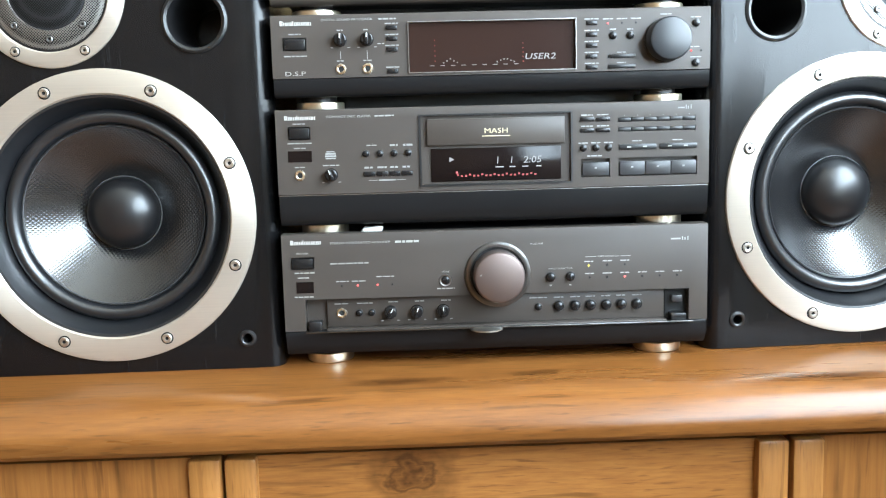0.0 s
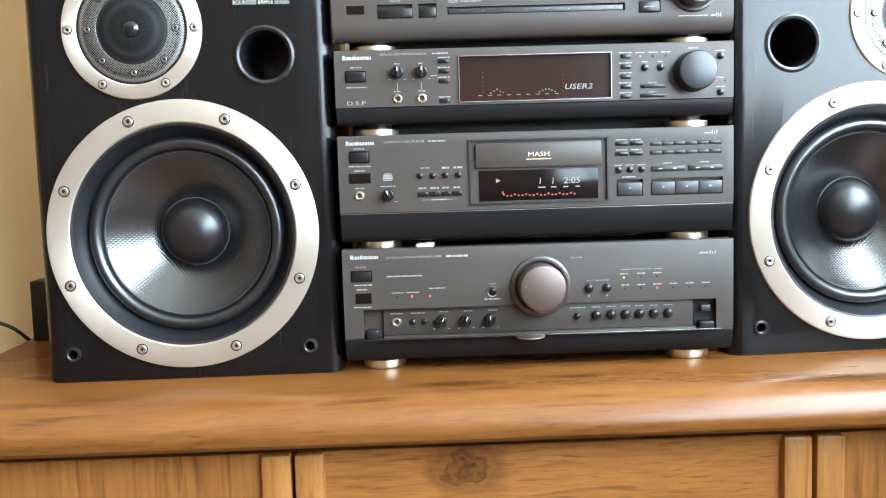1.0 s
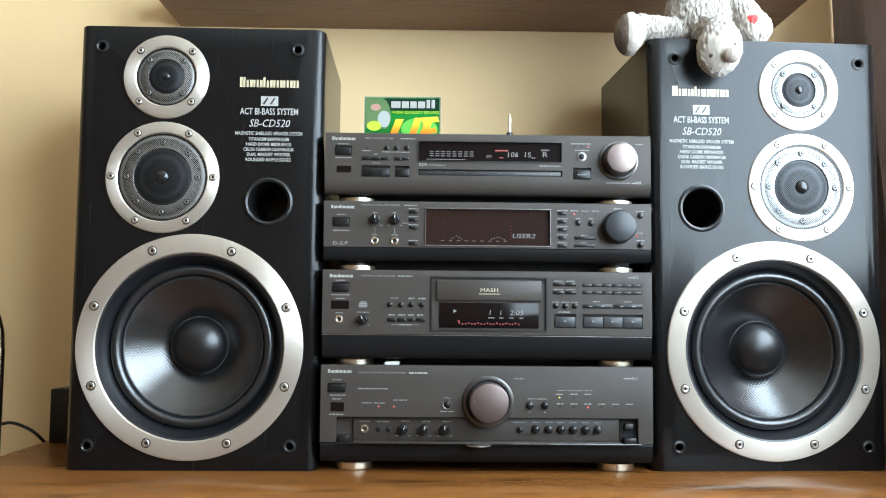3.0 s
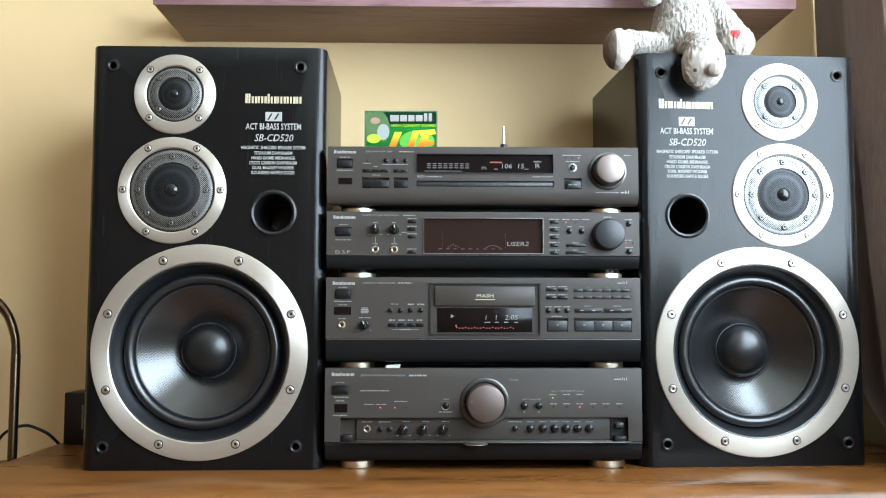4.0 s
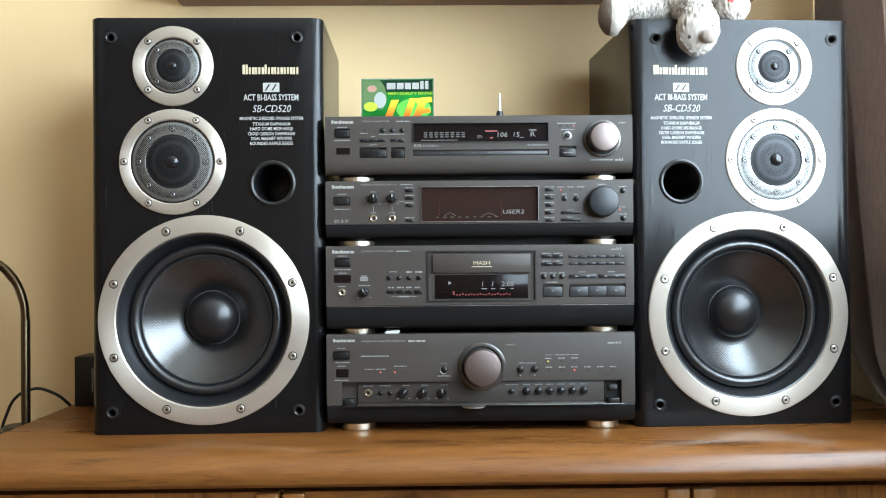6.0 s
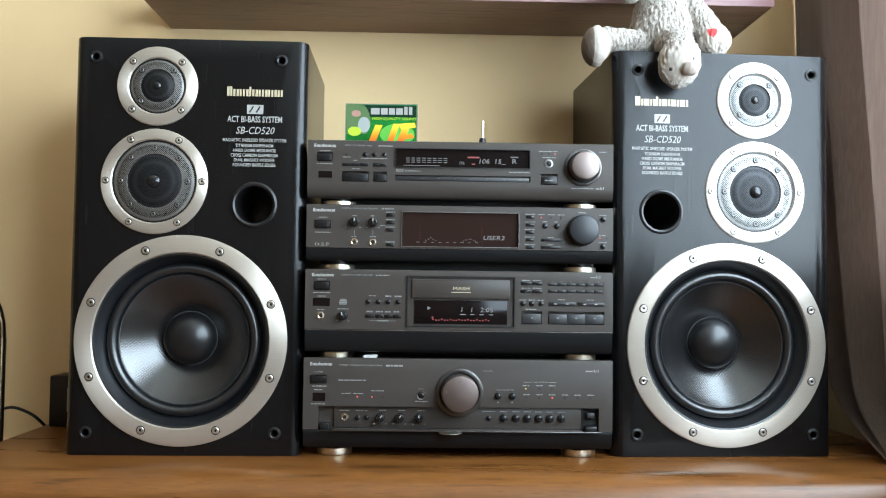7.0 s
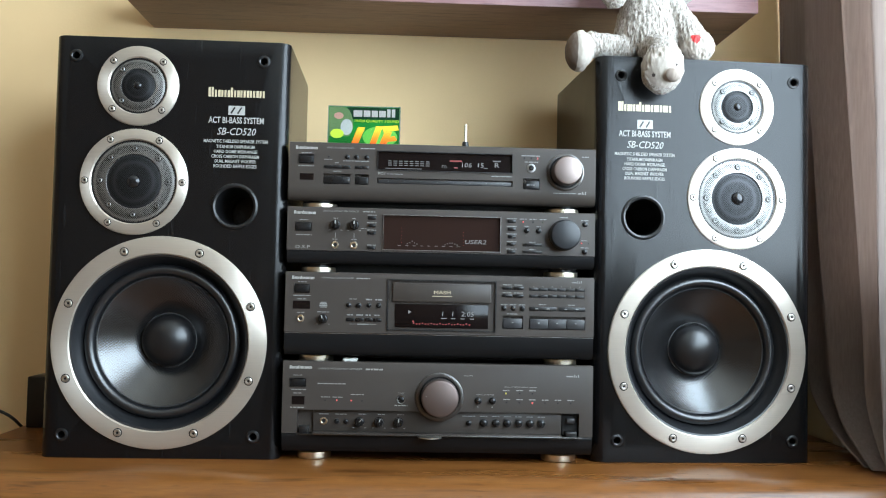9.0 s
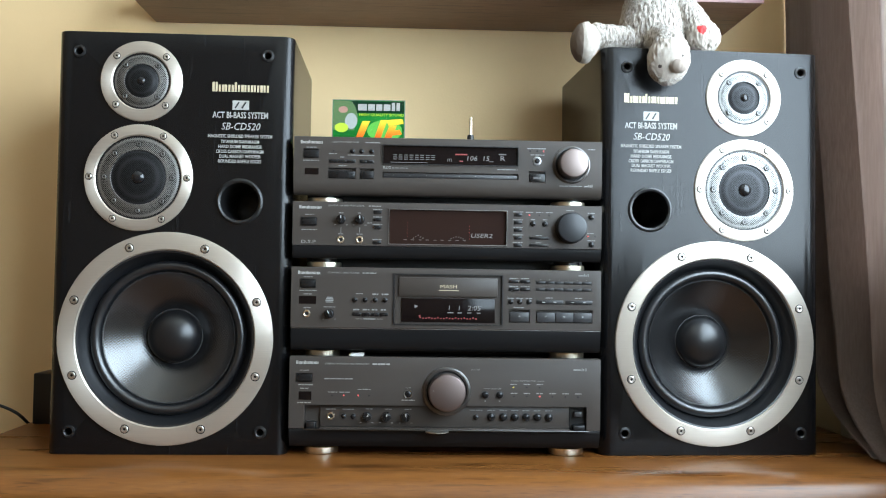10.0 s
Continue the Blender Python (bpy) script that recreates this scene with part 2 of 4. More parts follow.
def boxed(*a, **k):
    return box(bmesh.new(), *a, **k)


def lathe(bm, prof, n=64, cx=0.0, cz=0.0, y=0.0, axis="y"):
    """Turns (radius, height) pairs round an axis; heights point to -y, or to +z."""
    rings = []
    for r, h in prof:
        if r < 1e-6:
            p = (cx, y - h, cz) if axis == "y" else (cx, y, cz + h)
            rings.append([bm.verts.new(p)])
            continue
        ring = []
        for i in range(n):
            a = 2 * math.pi * i / n
            c, s = r * math.cos(a), r * math.sin(a)
            ring.append(bm.verts.new((cx + c, y - h, cz + s) if axis == "y" else (cx + c, y - s, cz + h)))
        rings.append(ring)
    for a, b in zip(rings, rings[1:]):
        for i in range(n):
            j = (i + 1) % n
            if len(a) == 1 and len(b) == 1:
                continue
            if len(a) == 1:
                bm.faces.new((a[0], b[j], b[i]))
            elif len(b) == 1:
                bm.faces.new((a[i], a[j], b[0]))
            else:
                bm.faces.new((a[i], a[j], b[j], b[i]))
    return bm


def turned(prof, n=64, cx=0.0, cz=0.0, y=0.0, axis="y"):
    return lathe(bmesh.new(), prof, n, cx, cz, y, axis)


def extrude_profile(bm, pts, x0, x1):
    """A closed outline of (y, z) drawn out along x."""
    a = [bm.verts.new((x0, y, z)) for y, z in pts]
    b = [bm.verts.new((x1, y, z)) for y, z in pts]
    n = len(pts)
    for i in range(n):
        bm.faces.new((a[i], a[(i + 1) % n], b[(i + 1) % n], b[i]))
    bm.faces.new(a[::-1]), bm.faces.new(b)
    return bm


def finish(ob, bm, material, smooth=True):
    me = ob.data
    bmesh.ops.recalc_face_normals(bm, faces=bm.faces)
    bm.to_mesh(me)
    bm.free()
    me.materials.append(material)
    if smooth:
        me.polygons.foreach_set("use_smooth", [True] * len(me.polygons))
        me.set_sharp_from_angle(angle=radians(32))
    return ob


def part(name, bm, material, parent=None, label="", smooth=True):
    ob = new(name, bpy.data.meshes.new(name))
    finish(ob, bm, material, smooth)
    if parent:
        ob.parent = parent
    if label:
        ob["label"] = label
    return ob


def thing(name, m, label, category, group="", kind=""):
    ob = new(name)
    ob.empty_display_size = 0.02
    ob.matrix_basis = m
    return tagged(ob, label, category, group, kind)


def structure(name, bm, material, label, category):
    return tagged(part(name, bm, material), label, category, kind="structure")


def letters(name, text, size, x, z, y, material, parent, width=None, align="CENTER", shear=0.0, depth=0.0002, bold=0.0):
    """Writing on a front, in the built-in font, as a mesh of its own."""
    cu = bpy.data.curves.new(name, "FONT")
    cu.body, cu.size, cu.align_x, cu.align_y, cu.extrude, cu.shear, cu.resolution_u, cu.offset = text, size, align, "CENTER", depth, shear, 2, bold
    tmp = bpy.data.objects.new(name, cu)
    scene.collection.objects.link(tmp)
    bpy.context.view_layer.update()
    me = bpy.data.meshes.new_from_object(tmp.evaluated_get(bpy.context.evaluated_depsgraph_get()))
    bpy.data.objects.remove(tmp)
    k = 1.0
    if width:
        xs = [v.co.x for v in me.vertices]
        k = width / max(1e-6, max(xs) - min(xs))
    me.transform(Matrix.Translation((x, y, z)) @ Matrix.Rotation(radians(90), 4, "X") @ Matrix.Diagonal((k, 1, 1, 1)))
    me.materials.clear()
    me.materials.append(material)
    ob = new(name, me)
    ob.parent = parent
    return ob


# ---- the room ----
T = 0.15
structure("floor", boxed(LEFT - T, RIGHT + T, REAR - T, BACK + T, FLOOR - 0.1, FLOOR), M_FLOOR, "brown laminate floor of the room", "floor")
structure("ceiling", boxed(LEFT - T, RIGHT + T, REAR - T, BACK + T, TOP, TOP + 0.1), M_CEIL, "plain white painted ceiling", "ceiling")
structure("wall_north", boxed(LEFT - T, RIGHT + T, BACK, BACK + T, FLOOR, TOP), M_WALL, "cream painted wall behind the sideboard", "wall")
# west and south walls are out of view; their dark colour dims the bounce
structure("wall_west", boxed(LEFT - T, LEFT, REAR, BACK, FLOOR, TOP), M_FAR, "unseen side wall, beige darkened to dim bounce and reflections", "wall")
structure("wall_south", boxed(LEFT - T, RIGHT + T, REAR - T, REAR, FLOOR, TOP), M_FAR, "unseen rear wall, beige darkened to dim bounce and reflections", "wall")
bm = bmesh.new()
box(bm, RIGHT, RIGHT + T, REAR, WIN_Y0, FLOOR, TOP)
box(bm, RIGHT, RIGHT + T, WIN_Y1, BACK, FLOOR, TOP)
box(bm, RIGHT, RIGHT + T, WIN_Y0, WIN_Y1, FLOOR, WIN_Z0)
box(bm, RIGHT, RIGHT + T, WIN_Y0, WIN_Y1, WIN_Z1, TOP)
structure("wall_east", bm, M_SIDE, "pale painted wall with a window, behind the curtain", "wall")
win = thing("window_1", pose(0, 0, 0), "white plastic framed window beside the curtain", "window", kind="structure")
bm = bmesh.new()
for y0, y1, z0, z1 in ((WIN_Y0, WIN_Y1, WIN_Z0, WIN_Z0 + 0.05), (WIN_Y0, WIN_Y1, WIN_Z1 - 0.05, WIN_Z1),
                       (WIN_Y0, WIN_Y0 + 0.05, WIN_Z0 + 0.05, WIN_Z1 - 0.05), (WIN_Y1 - 0.05, WIN_Y1, WIN_Z0 + 0.05, WIN_Z1 - 0.05),
                       ((WIN_Y0 + WIN_Y1) / 2 - 0.03, (WIN_Y0 + WIN_Y1) / 2 + 0.03, WIN_Z0 + 0.05, WIN_Z1 - 0.05)):
    box(bm, RIGHT + 0.03, RIGHT + 0.08, y0, y1, z0, z1)
part("window_frame", bm, M_FRAME, win)

# ---- sideboard ----
def joined(ob, bm):
    """Adds the shapes of a bmesh to the mesh of a part."""
    bmesh.ops.recalc_face_normals(bm, faces=bm.faces)
    bm.from_mesh(ob.data)
    bm.to_mesh(ob.data)
    bm.free()
    ob.data.polygons.foreach_set("use_smooth", [True] * len(ob.data.polygons))
    ob.data.set_sharp_from_angle(angle=radians(40))


TABLE = 0.80


def sideboard():
    s = thing("sideboard", pose(0, 0, 0), "oak-brown wooden sideboard with rounded front edge and panelled doors", "sideboard")
    x0, x1, yb = -0.68, RIGHT - 0.004, BACK - 0.004
    prof = [(yb, TABLE), (-0.088, TABLE)]
    for i in range(1, 13):
        a = radians(90 * i / 12)
        prof.append((-0.088 - 0.052 * math.sin(a), TABLE - 0.034 * (1 - math.cos(a))))
    prof += [(-0.139, TABLE - 0.040), (-0.135, TABLE - 0.0445), (-0.118, TABLE - 0.0455), (yb, TABLE - 0.0455)]
    part("tabletop", extrude_profile(bmesh.new(), prof, x0, x1), M_TOP, s, "glossy worn oak-brown top with a rounded nose")
    part("body", boxed(x0 + 0.02, x1 - 0.02, -0.094, yb - 0.003, 0.07, TABLE - 0.0585), M_DOOR, s)
    part("top_rail", boxed(x0 + 0.03, x1 - 0.03, -0.055, yb - 0.004, TABLE - 0.0583, TABLE - 0.0457), M_DOOR, s)
    part("plinth", boxed(x0 + 0.03, x1 - 0.03, -0.08, yb - 0.01, 0.0, 0.068), M_STILE, s)
    edges = (x0 + 0.022, -0.2655, 0.2655, x1 - 0.022)
    for i, (a, b) in enumerate(zip(edges, edges[1:])):
        a, b, z0, z1 = a + 0.0018, b - 0.0018, 0.08, TABLE - 0.0570
        d = part("door", boxed(a + 0.028, b - 0.028, -0.107, -0.096, z0 + 0.05, z1, 0.0), M_DOOR if i == 1 else M_DOORV, s)
        part("stile", boxed(a, a + 0.030, -0.1165, -0.0955, z0, z1, 0.0035), M_STILE, d)
        part("stile", boxed(b - 0.030, b, -0.1165, -0.0955, z0, z1, 0.0035), M_STILE, d)
        part("rail", boxed(a + 0.0305, b - 0.0305, -0.1165, -0.0955, z0, z0 + 0.06, 0.0035), M_TOP, d)
        hx, top = ((b - 0.087, 0.674), (0.012, 0.683), (a + 0.09, 0.674))[i]
        bm = turned([(0.0, 0.0022), (0.026, 0.0022), (0.0275, 0.0034), (0.0295, 0.0034), (0.030, 0.0)], 40, 0, 0, -0.1068)
        bmesh.ops.transform(bm, verts=bm.verts, matrix=Matrix.Translation((hx, 0, top - 0.020)) @ Matrix.Diagonal((1, 1, 0.667, 1)))
        plate = part("handle", bm, M_AGED, d, "oval aged metal plate with a drop handle")
        pts = [(hx + 0.020 * math.cos(radians(180 + 15 * k)), -0.1175, top - 0.020 + 0.026 * math.sin(radians(180 + 15 * k))) for k in range(13)]
        bail = bmesh.new()
        for p0, p1 in zip(map(Vector, pts), map(Vector, pts[1:])):
            r = bmesh.ops.create_cone(bail, segments=8, radius1=0.0024, radius2=0.0024, depth=(p1 - p0).length * 1.15)
            bmesh.ops.transform(bail, verts=r["verts"], matrix=Matrix.Translation((p0 + p1) / 2) @ (p1 - p0).to_track_quat("Z", "Y").to_matrix().to_4x4())
        for sx in (-0.020, 0.020):
            lathe(bail, [(0, 0.0125), (0.004, 0.0115), (0.005, 0.008), (0.0035, 0.0)], 14, hx + sx, top - 0.020, -0.109)
        joined(plate, bail)
    return s


sideboard()

# ---- wall shelf ----
shelf = thing("wall_shelf", pose(0, 0, 0), "plum-brown laminate shelf box fixed to the wall", "shelf")
part("board", boxed(-0.505, 0.503, 0.1285, BACK - 0.002, 1.4935, 1.5435, 0.0008), M_SHELFB, shelf, "brown laminate underside")
part("front_band", boxed(-0.506, 0.504, 0.126, 0.1283, 1.493, 1.544, 0.0005), M_SHELF, shelf, "plum-coloured front edge band")


# ---- loudspeakers ----
def screw(cx, cz, y, r, parent, metal=None):
    bm = turned([(0, 0.0002), (r * 0.24, 0.0002), (r * 0.28, 0.0014), (r * 0.62, 0.0017), (r * 0.8, 0.0012), (r * 0.82, 0.0002), (r * 1.0, 0.0002), (r * 1.02, 0.0)], 14, cx, cz, y)
    for f in bm.faces:
        d = math.hypot(f.calc_center_median().x - cx, f.calc_center_median().z - cz)
        f.material_index = 1 if d < r * 0.26 or d > r * 0.8 else 0
    ob = part("screw", bm, metal or M_SCREW, parent)
    ob.data.materials.append(M_VOID)
    return ob


def rings_of_screws(n, radius, start, cx, cz, y, r, parent, metal=None):
    for i in range(n):
        a = radians(start + 360 * i / n)
        screw(cx + radius * math.cos(a), cz + radius * math.sin(a), y, r, parent, metal)


def woofer(cx, cz, s):
    w = part("woofer", turned([(0.1218, -0.012), (0.1218, 0.0022), (0.1235, 0.0042), (0.1435, 0.0042), (0.1468, 0.0028), (0.1475, 0.0)], 128, cx, cz), M_RING, s,
             "brushed aluminium woofer ring with eight screws")
    prof = [(0.1216, 0.0025), (0.1192, 0.0018), (0.1172, -0.003), (0.1128, -0.0135), (0.1085, -0.0185)]
    prof += [(0.1008 + 0.0072 * math.cos(radians(15 * i)), -0.0195 + 0.0085 * math.sin(radians(15 * i))) for i in range(13)]
    prof += [(0.0928, -0.0205), (0.0922, -0.0188), (0.0906, -0.0196)]
    part("surround", turned(prof, 128, cx, cz), M_RUBBER, w, "black rubber roll surround")
    cone = [(0.0906 - 0.0536 * t, -0.0195 - 0.038 * (t ** 0.88)) for t in [i / 10 for i in range(11)]]
    part("cone", turned(cone, 128, cx, cz), M_CONE, w, "black woven carbon cone")
    dome = [(0.0385, -0.0585)] + [(0.0375 * math.cos(radians(a)), -0.053 + 0.025 * math.sin(radians(a))) for a in range(0, 91, 9)]
    part("cap_seam", turned([(0.0400, -0.0568), (0.0394, -0.0552), (0.0386, -0.0552), (0.0380, -0.0566)], 72, cx, cz), M_SEAM, w, "thin pale glue line")
    part("cone_seam", turned([(0.0916, -0.0192), (0.0911, -0.0184), (0.0906, -0.0192)], 128, cx, cz), M_SEAM, w)
    part("dust_cap", turned(dome, 72, cx, cz), M_DOME, w, "domed matt black dust cap")
    rings_of_screws(8, 0.1345, 22.5, cx, cz, -0.0042, 0.0062, w)
    return w


def dome_driver(name, cx, cz, s, r, rin, rdark, nscrew, start, rs, nin, rin_s):
    w = part(name, turned([(rin, -0.006), (rin, 0.002), (rin + 0.0015, 0.0038), (r - 0.003, 0.0038), (r - 0.0006, 0.0025), (r, 0.0)], 96, cx, cz), M_RING, s,
             "round driver with a brushed aluminium ring")
    part("gasket", turned([(rin - 0.0001, 0.0012), (rin - 0.0022, 0.0012), (rin - 0.0022, -0.004)], 72, cx, cz), M_BLACK, w)
    part("grille", turned([(rin - 0.0023, 0.0004), ((rin + rdark) / 2, 0.0022), (rdark, 0.0026), (rdark - 0.001, 0.0005)], 72, cx, cz), M_PERF, w, "perforated metal grille ring")
    part("cover", turned([(rdark - 0.0008, 0.0006), (rdark * 0.8, 0.0022), (rdark * 0.5, 0.0036), (rdark * 0.30, 0.0040), (rdark * 0.24, 0.0038)], 64, cx, cz), M_COVER, w, "dark perforated cover in front of the dome")
    rd = rdark * 0.24
    part("dome", turned([(rd * math.cos(radians(a)), 0.0036 + rd * 0.6 * math.sin(radians(a))) for a in range(0, 91, 9)], 48, cx, cz), M_DOMEG, w, "small glossy dome")
    rings_of_screws(nscrew, rs, start, cx, cz, -0.0038, 0.0050, w)
    rings_of_screws(nin, rin_s, 45 if nin == 4 else 0, cx, cz, -0.0024, 0.0042, w, M_DULL)
    return w


SMALL_PRINT = (("MAGNETIC SHIELDED SPEAKER SYSTEM", 0.443, 0.089), ("TITANIUM DIAPHRAGM", 0.4352, 0.053), ("HARD DOME MIDRANGE", 0.4283, 0.060),
               ("CROSS CARBON DIAPHRAGM", 0.4214, 0.066), ("DUAL MAGNET WOOFER", 0.4146, 0.057), ("ROUNDED BAFFLE EDGES", 0.4077, 0.060))


def brand_bars(name, x, z, w, h, y, parent, material, count=9):
    """A maker's word mark as a row of plain upright bars."""
    bm = bmesh.new()
    step = w / (2 * count)
    for i in range(2 * count):
        top = h if i in (0, 1, 7) else h * 0.72
        wide = step * (0.62 if i % 3 else 0.80)
        box(bm, x - w / 2 + i * step, x - w / 2 + i * step + wide, y - 0.0006, y + 0.0002, z - h / 2, z - h / 2 + top)
    return tagged(part(name, bm, material, parent, "word mark drawn as plain bars", False), kind="stuff")


def loudspeaker(m, side, label):
    """side: -1 for the one whose drivers sit towards -x, 1 for its mirror image."""
    s = thing("loudspeaker", m, label, "loudspeaker", "pair of loudspeakers")
    Hh, D = 0.586, 0.270
    inner, outer = (0.1665, 0.160) if side < 0 else (0.165, 0.160)
    bm = boxed(-outer if side < 0 else -inner, inner if side < 0 else outer, 0.0, D, 0, Hh)
    vert = [e for e in bm.edges if abs(e.verts[0].co.z - e.verts[1].co.z) > 0.1 and e.verts[0].co.y < 0.01]
    bmesh.ops.bevel(bm, geom=vert, offset=0.016, segments=8, affect="EDGES", profile=0.5)
    rest = [e for e in bm.edges if e.is_manifold and e.calc_face_angle(0) > 0.8]
    bmesh.ops.bevel(bm, geom=rest, offset=0.0012, segments=2, affect="EDGES", profile=0.5)
    body = part("cabinet", bm, M_ASH, s, "black ash veneered cabinet with rounded front edges")
    for px, pz, r, deep in ((-side * 0.0952, 0.3515, 0.0265, 0.13), (side * 0.002, 0.160, 0.1222, 0.08), (side * 0.0445, 0.3825, 0.0589, 0.03), (side * 0.0435, 0.5175, 0.0399, 0.03)):
        cut_port(body, px, pz, r, deep)
    for px in (-0.130, 0.130):
        for pz in (0.0315, 0.5575):
            cut_port(body, px, pz, 0.0052, 0.03)
            part("grille_socket", turned([(0.0048, -0.02), (0.0048, 0.0012), (0.0062, 0.0022), (0.0086, 0.0016), (0.0091, 0.0)], 24, px, pz), M_BLACK, s, "round black grille socket")
    woofer(side * 0.002, 0.160, s)
    dome_driver("midrange", side * 0.0445, 0.3825, s, 0.0745, 0.0585, 0.0385, 6, 0, 0.0668, 8, 0.0465)
    dome_driver("tweeter", side * 0.0435, 0.5175, s, 0.0565, 0.0395, 0.0242, 4, 45, 0.0482, 4, 0.0312)
    px, pz = -side * 0.0952, 0.3515
    part("bass_port", turned([(0.0255, -0.12), (0.0255, -0.004), (0.0268, 0.0015), (0.0295, 0.0026), (0.032, 0.0016), (0.0325, 0.0)], 64, px, pz), M_BLACK, s, "black round bass reflex port")
    tx = -side * 0.0938
    brand_bars("word_mark", tx, 0.5125, 0.080, 0.0135, -0.0002, s, M_LOGO)
    bm = boxed(tx - 0.0115, tx + 0.0115, -0.0006, 0.0002, 0.4805, 0.4935)
    em = part("emblem", bm, M_PRINT, s, "small pale emblem block", False)
    for ex in (-0.0052, 0.0042):
        bm = boxed(-0.0011, 0.0011, -0.0008, 0.0, -0.0052, 0.0052)
        bmesh.ops.transform(bm, verts=bm.verts, matrix=Matrix.Translation((tx + ex, 0, 0.487)) @ Matrix.Rotation(radians(32), 4, "Y"))
        part("emblem_stroke", bm, M_BLACK, em, "", False)
    letters("lettering", "ACT BI-BASS SYSTEM", 0.0125, tx, 0.4725, -0.0003, M_PRINT, s, 0.077, bold=0.00016)
    letters("model_lettering", "SB-CD520", 0.0145, tx, 0.4565, -0.0003, M_PRINT, s, 0.054, shear=0.25)
    for text, z, w in SMALL_PRINT:
        letters("small_lettering", text, 0.0066, tx, z, -0.0003, M_PRINT, s, w, bold=0.00007)
    return s


def cut(body, tb):
    """Takes the closed shapes in the bmesh tb out of a part."""
    tool_mesh = bpy.data.meshes.new("hole")
    bmesh.ops.recalc_face_normals(tb, faces=tb.faces)
    tb.to_mesh(tool_mesh)
    tb.free()
    tool = bpy.data.objects.new("hole", tool_mesh)
    scene.collection.objects.link(tool)
    mod = body.modifiers.new("hole", "BOOLEAN")
    mod.operation, mod.object, mod.solver = "DIFFERENCE", tool, "EXACT"
    keep, body.parent = body.parent, None
    bpy.context.view_layer.update()
    me = bpy.data.meshes.new_from_object(body.evaluated_get(bpy.context.evaluated_depsgraph_get()))
    body.modifiers.clear()
    body.data, body.parent = me, keep
    bpy.data.objects.remove(tool)


def cut_port(body, px, pz, r, deep=0.13):
    """A round blind hole in the front face of a part."""
    tb = bmesh.new()
    bmesh.ops.create_cone(tb, cap_ends=True, segments=64, radius1=r, radius2=r, depth=deep * 2)
    bmesh.ops.transform(tb, verts=tb.verts, matrix=Matrix.Translation((px, 0, pz)) @ Matrix.Rotation(radians(90), 4, "X"))
    cut(body, tb)


M_DOMEG = mat("glossy_dome", (0.010, 0.010, 0.011), 0.2, 0.0)
loudspeaker(pose(-0.3865, -0.008, TABLE, 0, 0, 1.0), -1, "black three-way loudspeaker with silver driver rings, on the sideboard")
loudspeaker(pose(0.3865, 0.016, TABLE, 0, 0, 3.0), 1, "black three-way loudspeaker with the plush toy sitting on it")


# ---- hi-fi units ----
M_KEY = plastic("dark_key", (0.007, 0.007, 0.0075), 0.27, 1200, 0.05)
bsdf(M_KEY).inputs["Specular IOR Level"].default_value = 0.38
M_GREYKEY = plastic("grey_key", (0.022, 0.022, 0.0235), 0.40, 1200, 0.05)
M_KNOB = brushed("rosy_satin_metal", (0.235, 0.19, 0.175), 0.42, (800, 800, 800), 0.92)
M_VOLUME = brushed("brown_satin_metal", (0.21, 0.165, 0.152), 0.42, (800, 800, 800), 0.92)
M_DARKKNOB = plastic("slate_knob", (0.013, 0.0145, 0.017), 0.36, 1200, 0.05)
M_EDGE = brushed("satin_metal", (0.36, 0.355, 0.35), 0.3)
M_RIM = brushed("dark_satin_metal", (0.15, 0.145, 0.14), 0.32)
M_GLASS = mat("smoked_display", (0.006, 0.004, 0.004), 0.16, 0.0, Specular_IOR_Level=0.22)
M_GLASSR = mat("smoked_red_display", (0.020, 0.0105, 0.0085), 0.16, 0.0, Specular_IOR_Level=0.22)
M_DIGIT = glow("white_display_glow", (0.86, 0.93, 1.0), 0.36)
M_DIM = glow("dim_display_glow", (0.8, 0.85, 0.9), 0.22)
M_RED = glow("red_display_glow", (1.0, 0.12, 0.12), 0.42)
M_LEDRED = glow("red_lamp", (1.0, 0.10, 0.10), 1.2)
M_LEDYEL = glow("yellow_lamp", (0.95, 0.8, 0.1), 0.7)
M_GOLDRING = brushed("pale_jack_ring", (0.80, 0.73, 0.60), 0.25)
M_SOFT = mat("soft_white_print", (0.27, 0.265, 0.25), 0.5)
MM = 0.001
UNIT_W = 0.432


def slab(x0, x1, z0, z1, y0, y1, bevel=0.0006):
    return boxed(x0 * MM, x1 * MM, y0 * MM, y1 * MM, z0 * MM, z1 * MM, bevel * 1.0)


def key(name, u, x0, x1, z0, z1, out=1.4, material=None, label="", bevel=0.0007):
    return part(name, slab(x0, x1, z0, z1, -out, 3, bevel), material or M_KEY, u, label)


def bars(name, u, rows, material=None, y=0.0, label="tiny printed captions drawn as bars"):
    """Captions too small to read, as plain bars: (x0, x1, z, height)."""
    bm = bmesh.new()
    for x0, x1, z, h in rows:
        box(bm, x0 * MM, x1 * MM, (y - 0.25) * MM, (y + 0.2) * MM, (z - h / 2) * MM, (z + h / 2) * MM)
    return tagged(part(name, bm, material or M_FAINT, u, label, False), kind="stuff" if len(rows) > 1 else "")


def caption(u, x0, x1, z, h=1.2, material=None, y=0.0, seed=1):
    """One unreadable line of print: short bars with gaps between the words."""
    rnd = random.Random(seed + int(x0 * 7 + z * 13))
    rows, x = [], x0
    while x < x1 - 0.8:
        w = min(rnd.uniform(2.5, 7.5), x1 - x)
        rows.append((x, x + w, z, h))
        x += w + 0.9
    return bars("caption", u, rows, material, y)


